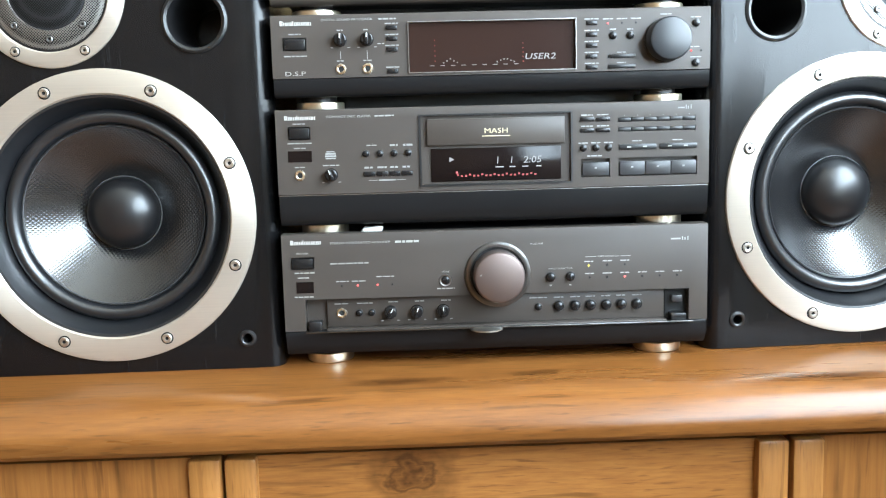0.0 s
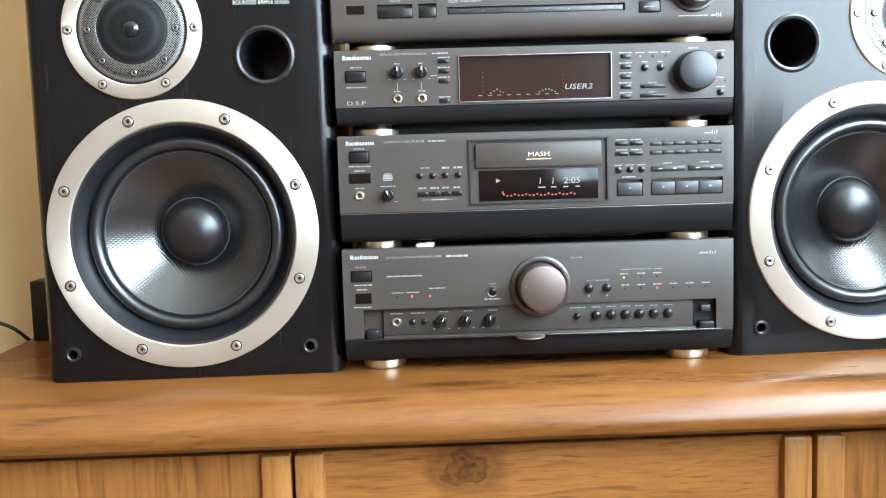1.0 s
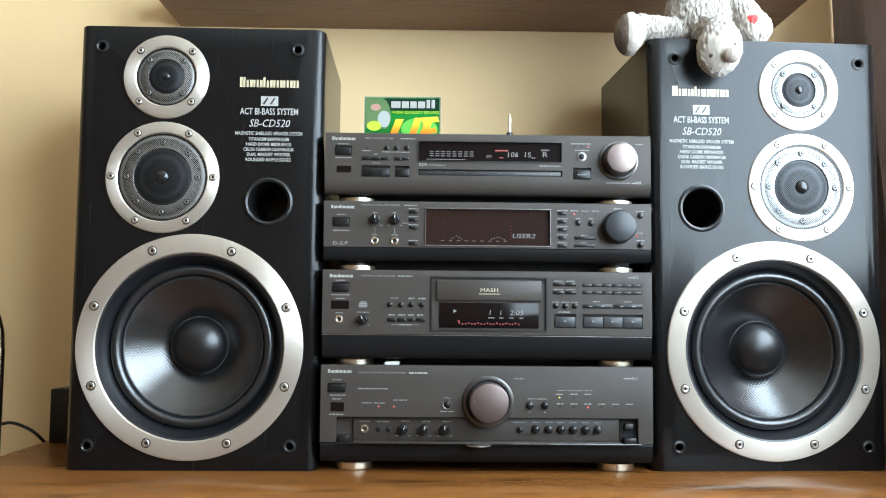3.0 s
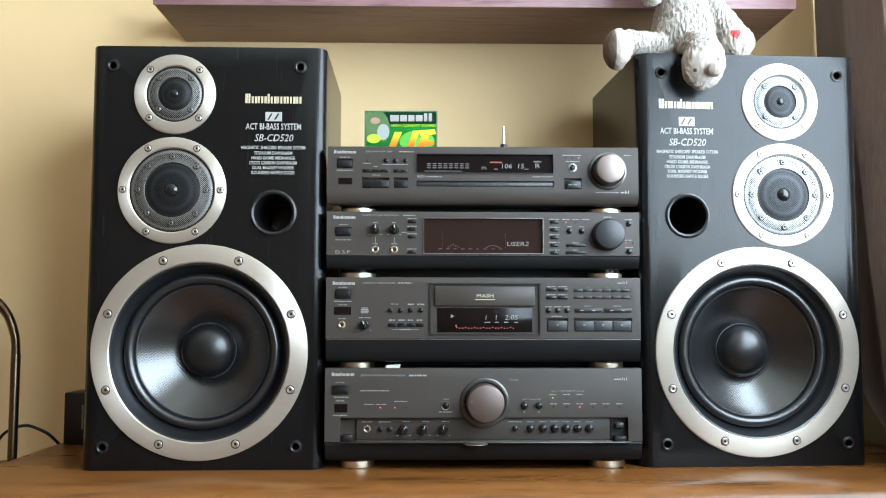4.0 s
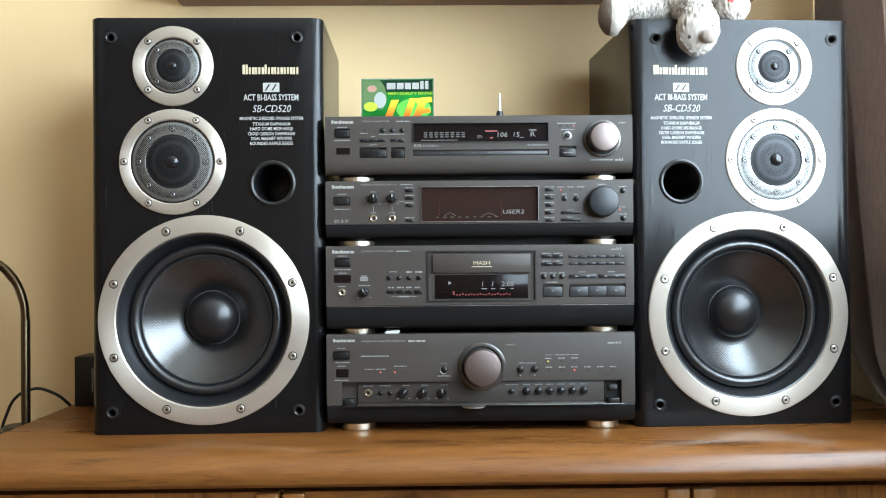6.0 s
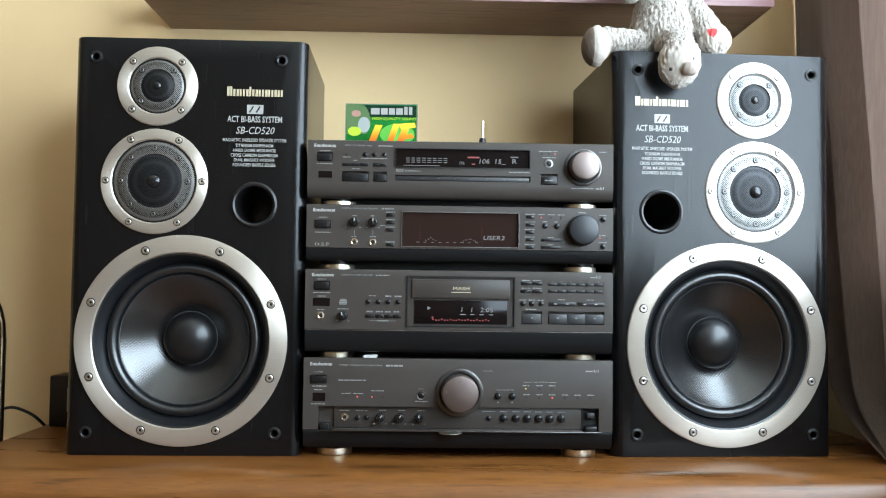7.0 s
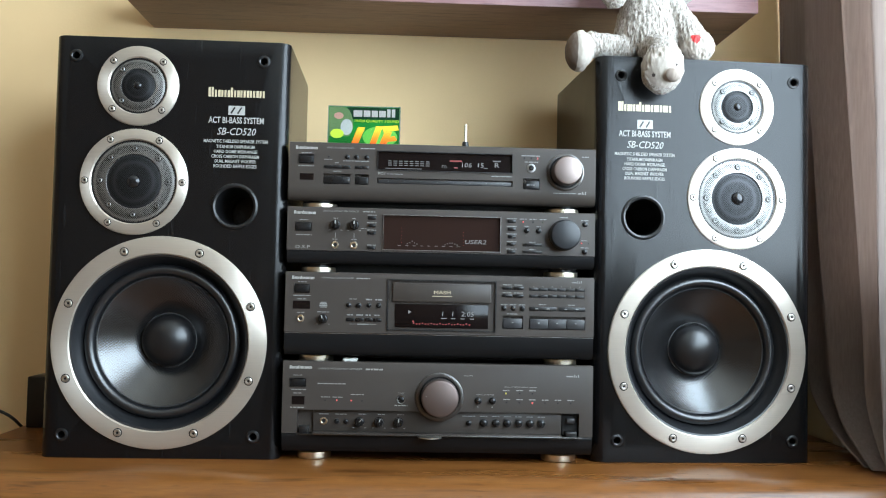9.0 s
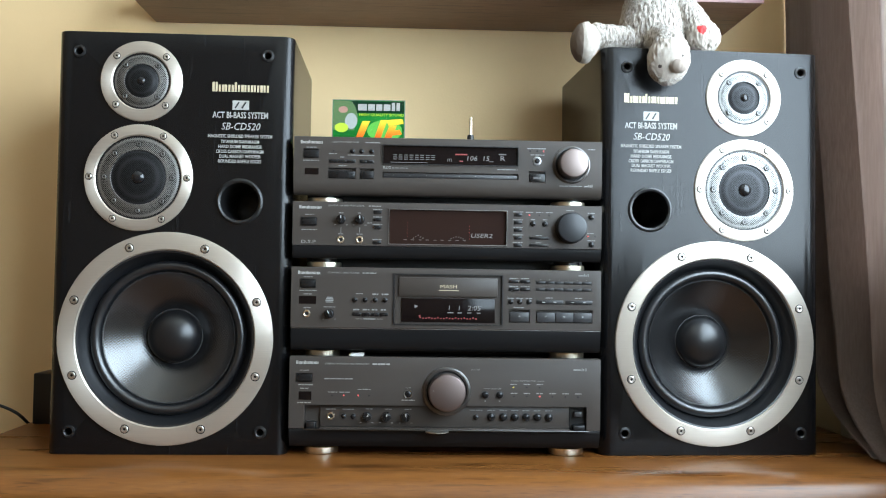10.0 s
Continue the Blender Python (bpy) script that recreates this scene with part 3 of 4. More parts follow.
def round_key(name, u, x, z, r, out=4.0, material=None, label=""):
    prof = [(0, out), (r * 0.6, out * 0.97), (r * 0.88, out * 0.8), (r, out * 0.45), (r, -1)]
    ring = part(name, turned([(a * MM, b * MM) for a, b in prof], 24, x * MM, z * MM), material or M_KEY, u, label)
    part("collar", turned([(r * 1.02 * MM, 0.5 * MM), (r * 1.22 * MM, 0.35 * MM), (r * 1.26 * MM, -0.2 * MM)], 24, x * MM, z * MM), M_BLACK, ring)
    return ring


def pointer_knob(u, x, z, r, angle=0.0):
    prof = [(0, 8.0), (r * 0.82, 8.0), (r * 0.95, 7.4), (r, 6), (r, 1), (r * 1.08, 0)]
    k = part("rotary_knob", turned([(a * MM, b * MM) for a, b in prof], 32, x * MM, z * MM), M_KEY, u, "small black pointer knob")
    bm = boxed(-0.0017, 0.0017, -0.0100, -0.0077, -r * 0.92 * MM, r * 0.92 * MM, 0.0006)
    bmesh.ops.transform(bm, verts=bm.verts, matrix=Matrix.Translation((x * MM, 0, z * MM)) @ Matrix.Rotation(radians(angle), 4, "Y"))
    part("grip", bm, M_KEY, k)
    bm = boxed(-0.0006, 0.0006, -0.0102, -0.0099, r * 0.15 * MM, r * 0.85 * MM)
    bmesh.ops.transform(bm, verts=bm.verts, matrix=Matrix.Translation((x * MM, 0, z * MM)) @ Matrix.Rotation(radians(angle), 4, "Y"))
    part("pointer", bm, M_PRINT, k, "white pointer line", False)
    bars("tick", u, [(x - r - 3.2, x - r - 0.6, z - r - 1.2, 0.8), (x + r + 0.6, x + r + 3.2, z - r - 1.2, 0.8)])
    return k


def jack(u, x, z, r):
    j = part("headphone_jack", turned([(r * 0.48 * MM, -8 * MM), (r * 0.48 * MM, 0.8 * MM), (r * 0.62 * MM, 1.5 * MM), (r * 0.88 * MM, 1.3 * MM), (r * MM, 0)], 28, x * MM, z * MM), M_GOLDRING, u, "gold-ringed jack socket")
    part("socket", turned([(0, 0.3 * MM), (r * 0.47 * MM, 0.3 * MM)], 20, x * MM, z * MM), M_VOID, j)
    return j


def lamp_dot(u, x, z, material, r=0.9):
    return part("indicator", turned([(0, 0.9 * MM), (r * 0.7 * MM, 0.7 * MM), (r * MM, 0), (r * MM, -1 * MM)], 12, x * MM, z * MM), material, u)


def dial(u, name, x, z, r_ring, r_cap, out, cap_mat, label, ring_mat=None):
    k = part(name, turned([((r_cap + 2.6 if r_ring > r_cap + 4 else r_cap * 1.03) * MM, 0.2 * MM), ((r_cap + 2.8 if r_ring > r_cap + 4 else r_cap * 1.04) * MM, 2.6 * MM), (r_ring * 0.93 * MM, 3.0 * MM), (r_ring * 0.99 * MM, 2.2 * MM), (r_ring * MM, 0)], 72, x * MM, z * MM),
             ring_mat or M_RIM, u, label)
    part("groove", turned([(r_cap * 0.98 * MM, 0.2 * MM), ((r_cap + 2.6 if r_ring > r_cap + 4 else r_cap * 1.03) * MM, 0.2 * MM), ((r_cap + 2.6 if r_ring > r_cap + 4 else r_cap * 1.03) * MM, 2.2 * MM)], 64, x * MM, z * MM), M_VOID, k)
    part("cap", turned([(0, out * MM), (r_cap * 0.86 * MM, out * MM), (r_cap * 0.95 * MM, (out - 0.7) * MM), (r_cap * MM, (out - 2.6) * MM), (r_cap * 1.0 * MM, 0)], 72, x * MM, z * MM), cap_mat, k)
    return k


def feet(u, drop, gold=10.5):
    for x in (-175, 175):
        for y in (42.5, 250):
            g = min(gold, drop)
            f = part("foot", turned([(0, -drop * MM), (22.5 * MM, -drop * MM), (24 * MM, (-drop + 0.8) * MM), (24.5 * MM, (-drop + 2) * MM), (24.5 * MM, (-drop + g - 0.8) * MM), (23.5 * MM, (-drop + g) * MM), (0, (-drop + g) * MM)],
                                    48, x * MM, 0, y * MM, "z"), M_GOLD, u, "champagne-gold round foot")
            if drop > g + 0.5:
                part("foot_stem", turned([(17 * MM, (-drop + g) * MM), (17 * MM, 1 * MM)], 32, x * MM, 0, y * MM, "z"), M_BLACK, f)


def unit(name, label, z, h, drop, profile, lower=None):
    """A hi-fi unit: front panel drawn from an outline, steel case behind it, four feet."""
    u = thing(name, pose(0, -0.016, z), label, "hi-fi unit", "stack of hi-fi units")
    front = part("front_panel", extrude_profile(bmesh.new(), [(a * MM, b * MM) for a, b in profile], -UNIT_W / 2, UNIT_W / 2), M_PANEL, u, "dark grey satin front panel")
    if lower:
        part("lower_panel", extrude_profile(bmesh.new(), [(a * MM, b * MM) for a, b in lower], -UNIT_W / 2 + 0.0004, UNIT_W / 2 - 0.0004), M_LOWER, u, "glossy black lower front strip")
    part("case", boxed(-UNIT_W / 2 + 0.011, UNIT_W / 2 - 0.011, 0.0202, 0.285, 0.0015, (h - 3) * MM, 0.0015), M_CASE, u, "black steel case")
    part("base_pan", boxed(-0.205, 0.205, 0.085, 0.275, (2.5 - drop) * MM, 0.0016), M_CASE, u, "black sheet-metal base")
    bm = bmesh.new()
    for x in (-120, -40, 35, 60, 95, 190):
        lathe(bm, [(0, 1 * MM), (1.6 * MM, 0.8 * MM), (2 * MM, 0)], 10, x * MM, 0.0045, 0.0202)
    part("case_screws", bm, M_SCREW, u)
    feet(u, drop)
    brand_bars("word_mark", -0.1915, (h - 8) * MM, 0.031, 0.0046, -0.0001, u, M_PRINT)
    return u, front


def display_window(u, front, x0, x1, z0, z1, frame=2.0, glass=None, deep=4.0, rim=None):
    cut(front, slab(x0, x1, z0, z1, -5, deep + 1, 0))
    d = part("display", slab(x0 + 0.2, x1 - 0.2, z0 + 0.2, z1 - 0.2, deep - 1.2, deep + 0.8, 0), glass or M_GLASS, u, "smoked dark display window")
    if frame:
        bm = bmesh.new()
        for a, b, c, e in ((x0 - frame, x1 + frame, z1, z1 + frame), (x0 - frame, x1 + frame, z0 - frame, z0), (x0 - frame, x0, z0, z1), (x1, x1 + frame, z0, z1)):
            box(bm, a * MM, b * MM, -1.6 * MM, 1 * MM, c * MM, e * MM)
        part("bezel", bm, rim or M_BLACK, d)
    return d


def print_text(u, text, x, z, size, material=None, width=None, align="CENTER", y=-0.1, shear=0.0):
    return letters("lettering", text, size * MM, x * MM, z * MM, y * MM, material or M_FAINT, u, width * MM if width else None, align, shear, 0.00015)


def top_round(h, z0):
    """The outline of a flat front with a small round at its upper edge, open towards z0."""
    return [(20, z0), (20, h), (1.6, h), (0.5, h - 0.5), (0, h - 1.6)]


# tuner
u, front = unit("tuner", "dark grey radio tuner with display and dial, topmost unit", 1.166, 78, 16,
                top_round(78, -3) + [(0, 16), (0.5, 11), (1.8, 5.5), (4.2, 0.6), (7.5, -2.2), (11, -3)])
print_text(u, "STEREO SYNTHESIZER TUNER", -145, 70.5, 3.0, width=38)
caption(u, -117, -97, 70.5, 1.5)
display_window(u, front, -92, 97, 41.5, 67, 0.9)
rows = []
for i in range(8):
    x = -78 + i * 7.6
    rows += [(x, x + 5.2, 51.5 + dz, 1.1) for dz in (-2.9, 0, 2.9)]
bars("display_sign", u, rows, M_DIM, 2.6, "glowing station name drawn as bars")
print_text(u, "m", 1, 49, 9, M_DIM, 6.5, y=2.6)
print_text(u, "106  15", 40.5, 51, 9.5, M_DIGIT, 31, y=2.6, shear=0.1)
print_text(u, "R", 75.5, 51.5, 9.5, M_DIGIT, 6.5, y=2.6)
bars("red_sign", u, [(9, 26, 56.5, 2.0)], M_RED, 2.6, "small red display sign")
bars("red_sign", u, [(15, 20, 47, 1.6)], M_RED, 2.6, "small red display sign")
bars("display_bars", u, [(57, 63, 47.2, 1.0), (70, 81, 57.6, 1.8), (-82, -30, 44, 0.8)], M_DIM, 2.6, "small white display signs")
print_text(u, "RDS", -86.5, 36, 5.5, M_SOFT, 10)
caption(u, -79, -57, 35.6, 1.0)
caption(u, 68, 97, 36, 1.2)
cut(front, slab(-93, 98, 22, 30, -3, 6, 0))
part("preset_bar", slab(-91.5, 96.5, 22.6, 28.2, 1.2, 7, 0.0008), M_GREYKEY, u, "long narrow preset key bar")
bars("caption", u, [(-78 + i * 23, -76.5 + i * 23, 25.6, 0.6) for i in range(8)], M_FAINT, 1.2)
cut(front, slab(-203, -181, 47.4, 60.6, -3, 8, 0))
key("power_button", u, -202, -182, 48.2, 58.6, 1.6, label="black power key")
caption(u, -199, -185, 62.5, 1.2), caption(u, -203, -181, 44.2, 1.2)
key("sensor_window", u, -200.5, -181.5, 24.5, 33.5, 0.25, M_GLASS, "dark remote sensor window", 0.0)
lamp_dot(u, -161, 58, M_VOID, 1.3)
for x in (-135, -122, -108):
    round_key("round_button", u, x, 58, 2.9, 2.6)
caption(u, -167, -155, 54, 1.0), caption(u, -141, -103, 52.5, 1.1), caption(u, -152, -145, 49.5, 1.0), caption(u, -154, -143, 37.6, 1.0)
for x0, x1, n in ((-168, -130, 3), (-125, -104.5, 2)):
    key("slot_key_bed", u, x0, x1, 41, 46.6, 0.3, M_BLACK)
    step = (x1 - x0 - 2) / n
    for i in range(n):
        key("slot_key", u, x0 + 1 + i * step + 0.3, x0 + 1 + (i + 1) * step - 0.3, 41.8, 45.4, 1.5)
for x0, x1 in ((-168, -130), (-124, -104.5)):
    cut(front, slab(x0, x1, 19.3, 34.2, -3, 7, 0))
    key("wide_button", u, x0 + 0.7, x1 - 0.7, 20, 30.4, 0.6)
for x, lit in ((114, None), (124, None), (133, M_RED)):
    bars("indicator", u, [(x - 1, x + 1, 62.8, 2.8)], lit or M_VOID, 0, "small indicator window")
caption(u, 110, 137, 66.4, 1.2), caption(u, 115, 134, 57.6, 1.1)
jack_tun = part("tuning_mode_button", turned([(0, 2.6 * MM), (3.2 * MM, 2.5 * MM), (3.8 * MM, 1.2 * MM), (4.3 * MM, 1.6 * MM), (5.8 * MM, 1.4 * MM), (6.2 * MM, 0)], 32, 0.124, 0.049), M_EDGE, u, "round black key in a silver ring")
part("cap", turned([(0, 3.6 * MM), (2.6 * MM, 3.4 * MM), (3.6 * MM, 2.2 * MM), (3.6 * MM, 1 * MM)], 24, 0.124, 0.049), M_KEY, jack_tun)
cut(front, slab(112.5, 136.5, 18.6, 34.4, -3, 7, 0))
key("wide_button", u, 113.2, 135.8, 19.4, 30.6, 0.6)
caption(u, 118, 131, 25, 1.1, None, -0.6)
dial(u, "tuning_dial", 172.5, 44.3, 26.5, 20, 24, M_KNOB, "round rosy metal tuning dial in a dark ring")
caption(u, 196, 206, 66.5, 1.2), caption(u, 156, 188, 14.4, 1.1, None, 0.2)
bars("series_mark", u, [(191, 196, 14.2, 1.4), (197, 198, 15, 4.0), (199, 200, 14.5, 3.0), (201.4, 202.4, 15, 4.0)], M_SOFT, 0.2, "small series mark as bars")

# sound processor
u, front = unit("sound_processor", "dark grey digital sound processor with wide display and slate knob", 1.080, 73, 21,
                top_round(73, 12) + [(0, 12.2), (0.2, 12)],
                [(20, -6), (20, 11.6), (1.2, 11.6), (0.6, 11), (0.7, 8), (1.4, 2), (3.2, -3), (6, -5.4), (9, -6)])
print_text(u, "DIGITAL SOUND PROCESSOR", -142, 67.6, 3.0, width=50)
caption(u, -111, -94, 67.6, 1.5)
cut(front, slab(-205, -182, 38.8, 51.2, -3, 8, 0))
key("power_button", u, -204, -183, 39.6, 50.2, 1.6, label="black power key")
caption(u, -199, -187, 54.6, 1.2), caption(u, -204, -182, 33.6, 1.2)
print_text(u, "D.S.P", -194, 16.6, 6.0, M_SOFT, 20)
for x in (-149, -123):
    pointer_knob(u, x, 48.5, 6.3, 4)
    jack(u, x, 20.4, 5.6)
    bars("caption", u, [(x - 0.3, x + 0.3, 33.5, 8)])
    caption(u, x - 3, x + 3, 57.6, 1.1), caption(u, x - 4, x + 4, 28.2, 1.1)
for z in (59.2, 48.6, 38.2, 17.2):
    key("small_button", u, -104, -93, z - 2.2, z + 2.2, 1.6)
    caption(u, -105, -92, z + 3.9, 1.1)
caption(u, -113, -106, 44, 1.0)
d = display_window(u, front, -82, 82, 15.5, 63.5, 0.8, M_GLASSR, rim=M_EDGE)
print_text(u, "USER2", 47, 28.4, 8.2, M_DIGIT, 30, y=2.6, shear=0.18)
bars("display_bars", u, [(-62 + i * 10.4, -57.5 + i * 10.4, 21.6, 0.7) for i in range(9)] + [(-49 + i * 3.4, -47.6 + i * 3.4, 24.2 + dz, 1.2) for i, dz in enumerate((0, 1.8, 3.8, 1.6, 0))]
     + [(4 + i * 3.4, 5.4 + i * 3.4, 24 + dz, 1.2) for i, dz in enumerate((0, 1.5, 2.6, 2.6, 1.2, 0))], M_DIM, 2.6, "faint level marks on the display")
bars("display_bars", u, [(30 + i * 0.001, 30.7, 24 + i * 4.4, 0.8) for i in range(5)] + [(-57, -56.3, 26 + i * 5, 0.8) for i in range(5)], M_RED, 2.6, "faint red scale dots")
for z in (59, 48, 37.4, 26.8, 16.2):
    key("small_button", u, 92.5, 103.5, z - 2.2, z + 2.2, 1.6)
    caption(u, 91, 105, z + 3.9, 1.1)
for x, lit in ((114, M_LEDRED), (128, M_VOID), (142, M_VOID)):
    lamp_dot(u, x, 58.6, lit, 1.1)
    caption(u, x - 5, x + 5, 62.6, 1.1)
for x, z in ((119, 46.6), (136, 46.4)):
    round_key("round_button", u, x, z, 3.5, 3.4)
    caption(u, x - 3, x + 3, z + 6, 1.1)
for z in (26.6, 16.6):
    key("bar_button", u, 114, 141.5, z - 1.9, z + 1.9, 1.6)
    caption(u, 123, 132, z + 3.6, 1.0)
dial(u, "selector_dial", 171.5, 41, 22, 20.8, 21, M_DARKKNOB, "large round slate-black dial", M_BLACK)
caption(u, 166, 177, 66, 1.1)
for z in (57, 18.4):
    round_key("round_button", u, 201.5, z, 3.5, 3.4)
    caption(u, 196, 207, z + 5.6, 1.1)
lamp_dot(u, 197, 30.2, M_LEDRED, 1.1), lamp_dot(u, 207, 30.2, M_VOID, 1.1)
caption(u, 196, 206, 34, 1.0)

# disc player
u, front = unit("disc_player", "dark grey compact disc player with central drawer and display", 0.947, 115, 12,
                top_round(115, 30.6) + [(0, 31.5), (0.6, 30.6)],
                [(20, -0.5), (20, 29.8), (1.4, 29.8), (0.8, 29.2), (0.8, 26), (1.6, 14), (3.4, 5), (6, 1), (9, -0.5)])
bars("trim_line", u, [(-215.5, 215.5, 30.1, 0.7)], M_EDGE, 0.6, "thin pale trim line")
print_text(u, "COMPACT DISC PLAYER", -144, 107.2, 3.2, width=44)
caption(u, -118, -99, 107.2, 1.5)
cut(front, slab(-204, -182, 85.4, 98.4, -3, 8, 0))
key("power_button", u, -203, -183, 86.4, 97.2, 1.6, label="black power key")
caption(u, -199, -187, 101, 1.2), caption(u, -205, -181, 82, 1.2), caption(u, -199, -187, 77.2, 1.2)
key("sensor_window", u, -205, -181.5, 63.5, 74.5, 0.25, M_GLASS, "dark remote sensor window", 0.0)
caption(u, -199, -189, 58.4, 1.1)
jack(u, -194, 50.2, 5.6)
bars("disc_emblem", u, [(-168, -158, 66.4, 1.2), (-168.5, -157.5, 68.6, 1.8), (-168, -158, 71, 1.8), (-167, -159, 73, 1.0)], M_FAINT, 0, "grey disc emblem as plain shapes")
pointer_knob(u, -163, 50.2, 6.2, -20)
caption(u, -171, -155, 59.6, 1.1)
for x in (-128, -114, -100, -86):
    round_key("round_button", u, x, 70, 3.0, 3.0)
caption(u, -127, -117, 78.4, 1.0), caption(u, -104, -96, 78, 2.0), caption(u, -91, -81, 78, 2.0)
for x0, x1 in ((-131, -119.4), (-118, -106.6), (-105.2, -94.4), (-93, -82)):
    key("slot_key", u, x0, x1, 47.6, 52.4, 1.5)
    caption(u, x0 + 1, x1 - 1, 56.4, 1.8)
bars("caption", u, [(-126, -117, 43.6, 0.5), (-116, -99, 43.6, 1.4), (-98, -89, 43.6, 0.5)])
cut(front, slab(-73, 76.5, 37.6, 105.6, -3, 3.5, 0))
bm = bmesh.new()
for a, b, c, e in ((-75, 78.5, 105.6, 107.2), (-75, 78.5, 36, 37.6), (-75, -73, 37.6, 105.6), (76.5, 78.5, 37.6, 105.6)):
    box(bm, a * MM, b * MM, -1.2 * MM, 1 * MM, c * MM, e * MM)
part("bezel", bm, M_BLACK, u, "black frame round the drawer")
part("bay", slab(-72.8, 76.3, 37.8, 105.4, 2.4, 3.4, 0), M_PANEL, u)
part("drawer", slab(-67, 70.5, 76, 102.4, -1.6, 2.3, 0.0012), M_PANEL, u, "disc drawer front, closed")
print_text(u, "MASH", 2, 89.6, 7.0, M_LOGO, 23, y=-1.7)
bars("caption", u, [(-12, 16, 84.6, 0.9)], M_LOGO, -1.7)
part("display", slab(-63.5, 67, 40.2, 73.2, 1.2, 2.35, 0.0004), M_GLASS, u, "smoked dark display window")
bm = bmesh.new()
tri = [bm.verts.new((x * MM, 0.0009, z * MM)) for x, z in ((-45, 59.6), (-45, 64.6), (-40, 62.1))]
bm.faces.new(tri)
bmesh.ops.solidify(bm, geom=bm.faces[:], thickness=0.0003)
part("play_sign", bm, M_DIGIT, u)
for text, x, w in (("1", 3, 1.5), ("1", 17, 1.5), ("2:05", 38, 18)):
    print_text(u, text, x, 60, 9.5, M_DIGIT, w, y=1.0, shear=0.12)
bars("display_bars", u, [(1, 9, 53.6, 1.1), (15, 21, 53.6, 1.1), (28, 34, 53.6, 1.1), (42, 47, 53.6, 1.1)], M_DIGIT, 1.1, "small white display signs")
bars("display_bars", u, [(-38 + i * 4.1, -36 + i * 4.1, 45.4 + (1.2 if i % 3 == 0 else 0), 1.7) for i in range(20)] + [(-39, -36.6, 49, 2.2)], M_RED, 1.1, "row of red display signs")
for x in (93, 109):
    for z in (98.4, 87.4):
        key("slot_key", u, x - 7, x + 7, z - 2.1, z + 2.1, 1.6)
        caption(u, x - 6, x + 6, z + 4.2, 1.2)
for z in (97.2, 87.6):
    cut(front, slab(124, 202.5, z - 2.2, z + 2.2, -3, 6, 0))
    for i in range(6):
        x0 = 124.5 + i * 13
        part("track_key", slab(x0, x0 + 12.7, z - 1.9, z + 1.9, 0.2, 5, 0.0004), M_BLACK, u)
    if z > 90:
        bars("caption", u, [(130 + i * 13, 130.9 + i * 13, z + 4, 0.9) for i in range(6)])
for x in (89, 101.6, 114.6):
    round_key("round_button", u, x, 70, 3.2, 3.2)
    caption(u, x - 4.6, x + 4.6, 75, 1.1)
for x0, x1 in ((125, 162.5), (166, 203.5)):
    key("skip_key", u, x0, x1, 67.2, 72.8, 1.4, M_BLACK, "black double key")
    bars("caption", u, [(x0 + 8, x0 + 12, 70, 1.3), (x0 + 24, x0 + 28, 70, 1.3)], M_SOFT, -1.5)
    caption(u, x0 + 13, x0 + 23, 76, 1.1)
for x0, x1, n in ((87, 116, 1), (124.5, 204, 3)):
    cut(front, slab(x0, x1, 41, 59.4, -3, 7, 0))
    w = (x1 - x0 - 1.6) / n
    for i in range(n):
        key("transport_key", u, x0 + 0.8 + i * w + 0.15, x0 + 0.8 + (i + 1) * w - 0.15, 42, 55.6, 1.2, M_GREYKEY, "grey transport key", 0.0009)
        bars("caption", u, [(x0 + w * (i + 0.5) - 0.6, x0 + w * (i + 0.5) + 1.8, 50, 1.6)], M_FAINT, -1.2)
caption(u, 93, 108, 62, 1.2)
bars("series_mark", u, [(184, 191, 107.6, 1.4), (192, 193, 108.4, 4.2), (194.2, 195.2, 107.8, 3), (197, 198, 108.4, 4.2)], M_FAINT, 0, "small series mark as bars")

# amplifier
u, front = unit("amplifier", "dark grey stereo amplifier with large rosy volume dial and open flap", 0.8155, 122.5, 15.5,
                top_round(122.5, 23.6) + [(0, 23.6)],
                [(20, -2), (20, 22.6), (1.0, 22.6), (0.6, 21.8), (0.8, 18), (2.2, 9), (5.5, 2.5), (9.5, -2)])
print_text(u, "STEREO INTEGRATED AMPLIFIER", -137, 112.8, 3.2, width=61)
caption(u, -102, -78, 112.8, 2.2, M_SOFT)
cut(front, slab(-207, -184, 87.2, 99.4, -3, 8, 0))
key("power_button", u, -206, -185, 88, 98.2, 1.8, label="black power key")
print_text(u, "POWER", -195.5, 103.2, 2.6, M_SOFT, 12)
caption(u, -204, -184, 83.6, 1.2, M_SOFT), caption(u, -201, -189, 78.6, 1.2, M_SOFT), caption(u, -205, -185, 59, 1.2, M_SOFT)
key("sensor_window", u, -203, -185.5, 63, 74.4, 0.25, M_GLASS, "dark remote sensor window", 0.0)
caption(u, -168, -128, 92.2, 1.4)
for x, lit in ((-157, M_VOID), (-141, M_LEDRED), (-121, M_LEDRED), (-106, M_VOID)):
    lamp_dot(u, x, 69.4, lit, 1.1)
caption(u, -163, -150, 73.8, 1.1), caption(u, -147, -133, 73.8, 1.1), caption(u, -122, -104, 77.8, 1.1)
b = round_key("tone_button", u, -52, 72, 4.4, 3.0, M_KEY, "round black key in a silver ring")
part("ring", turned([(4.6 * MM, 1.2 * MM), (5.6 * MM, 1.4 * MM), (6.2 * MM, 0)], 32, -0.052, 0.072), M_EDGE, b)
print_text(u, "TONE", -52, 80.6, 2.4, M_SOFT, 8)
caption(u, -61, -43, 63.6, 1.3, M_SOFT)
print_text(u, "VOLUME", 41, 106.4, 2.6, M_SOFT, 13)
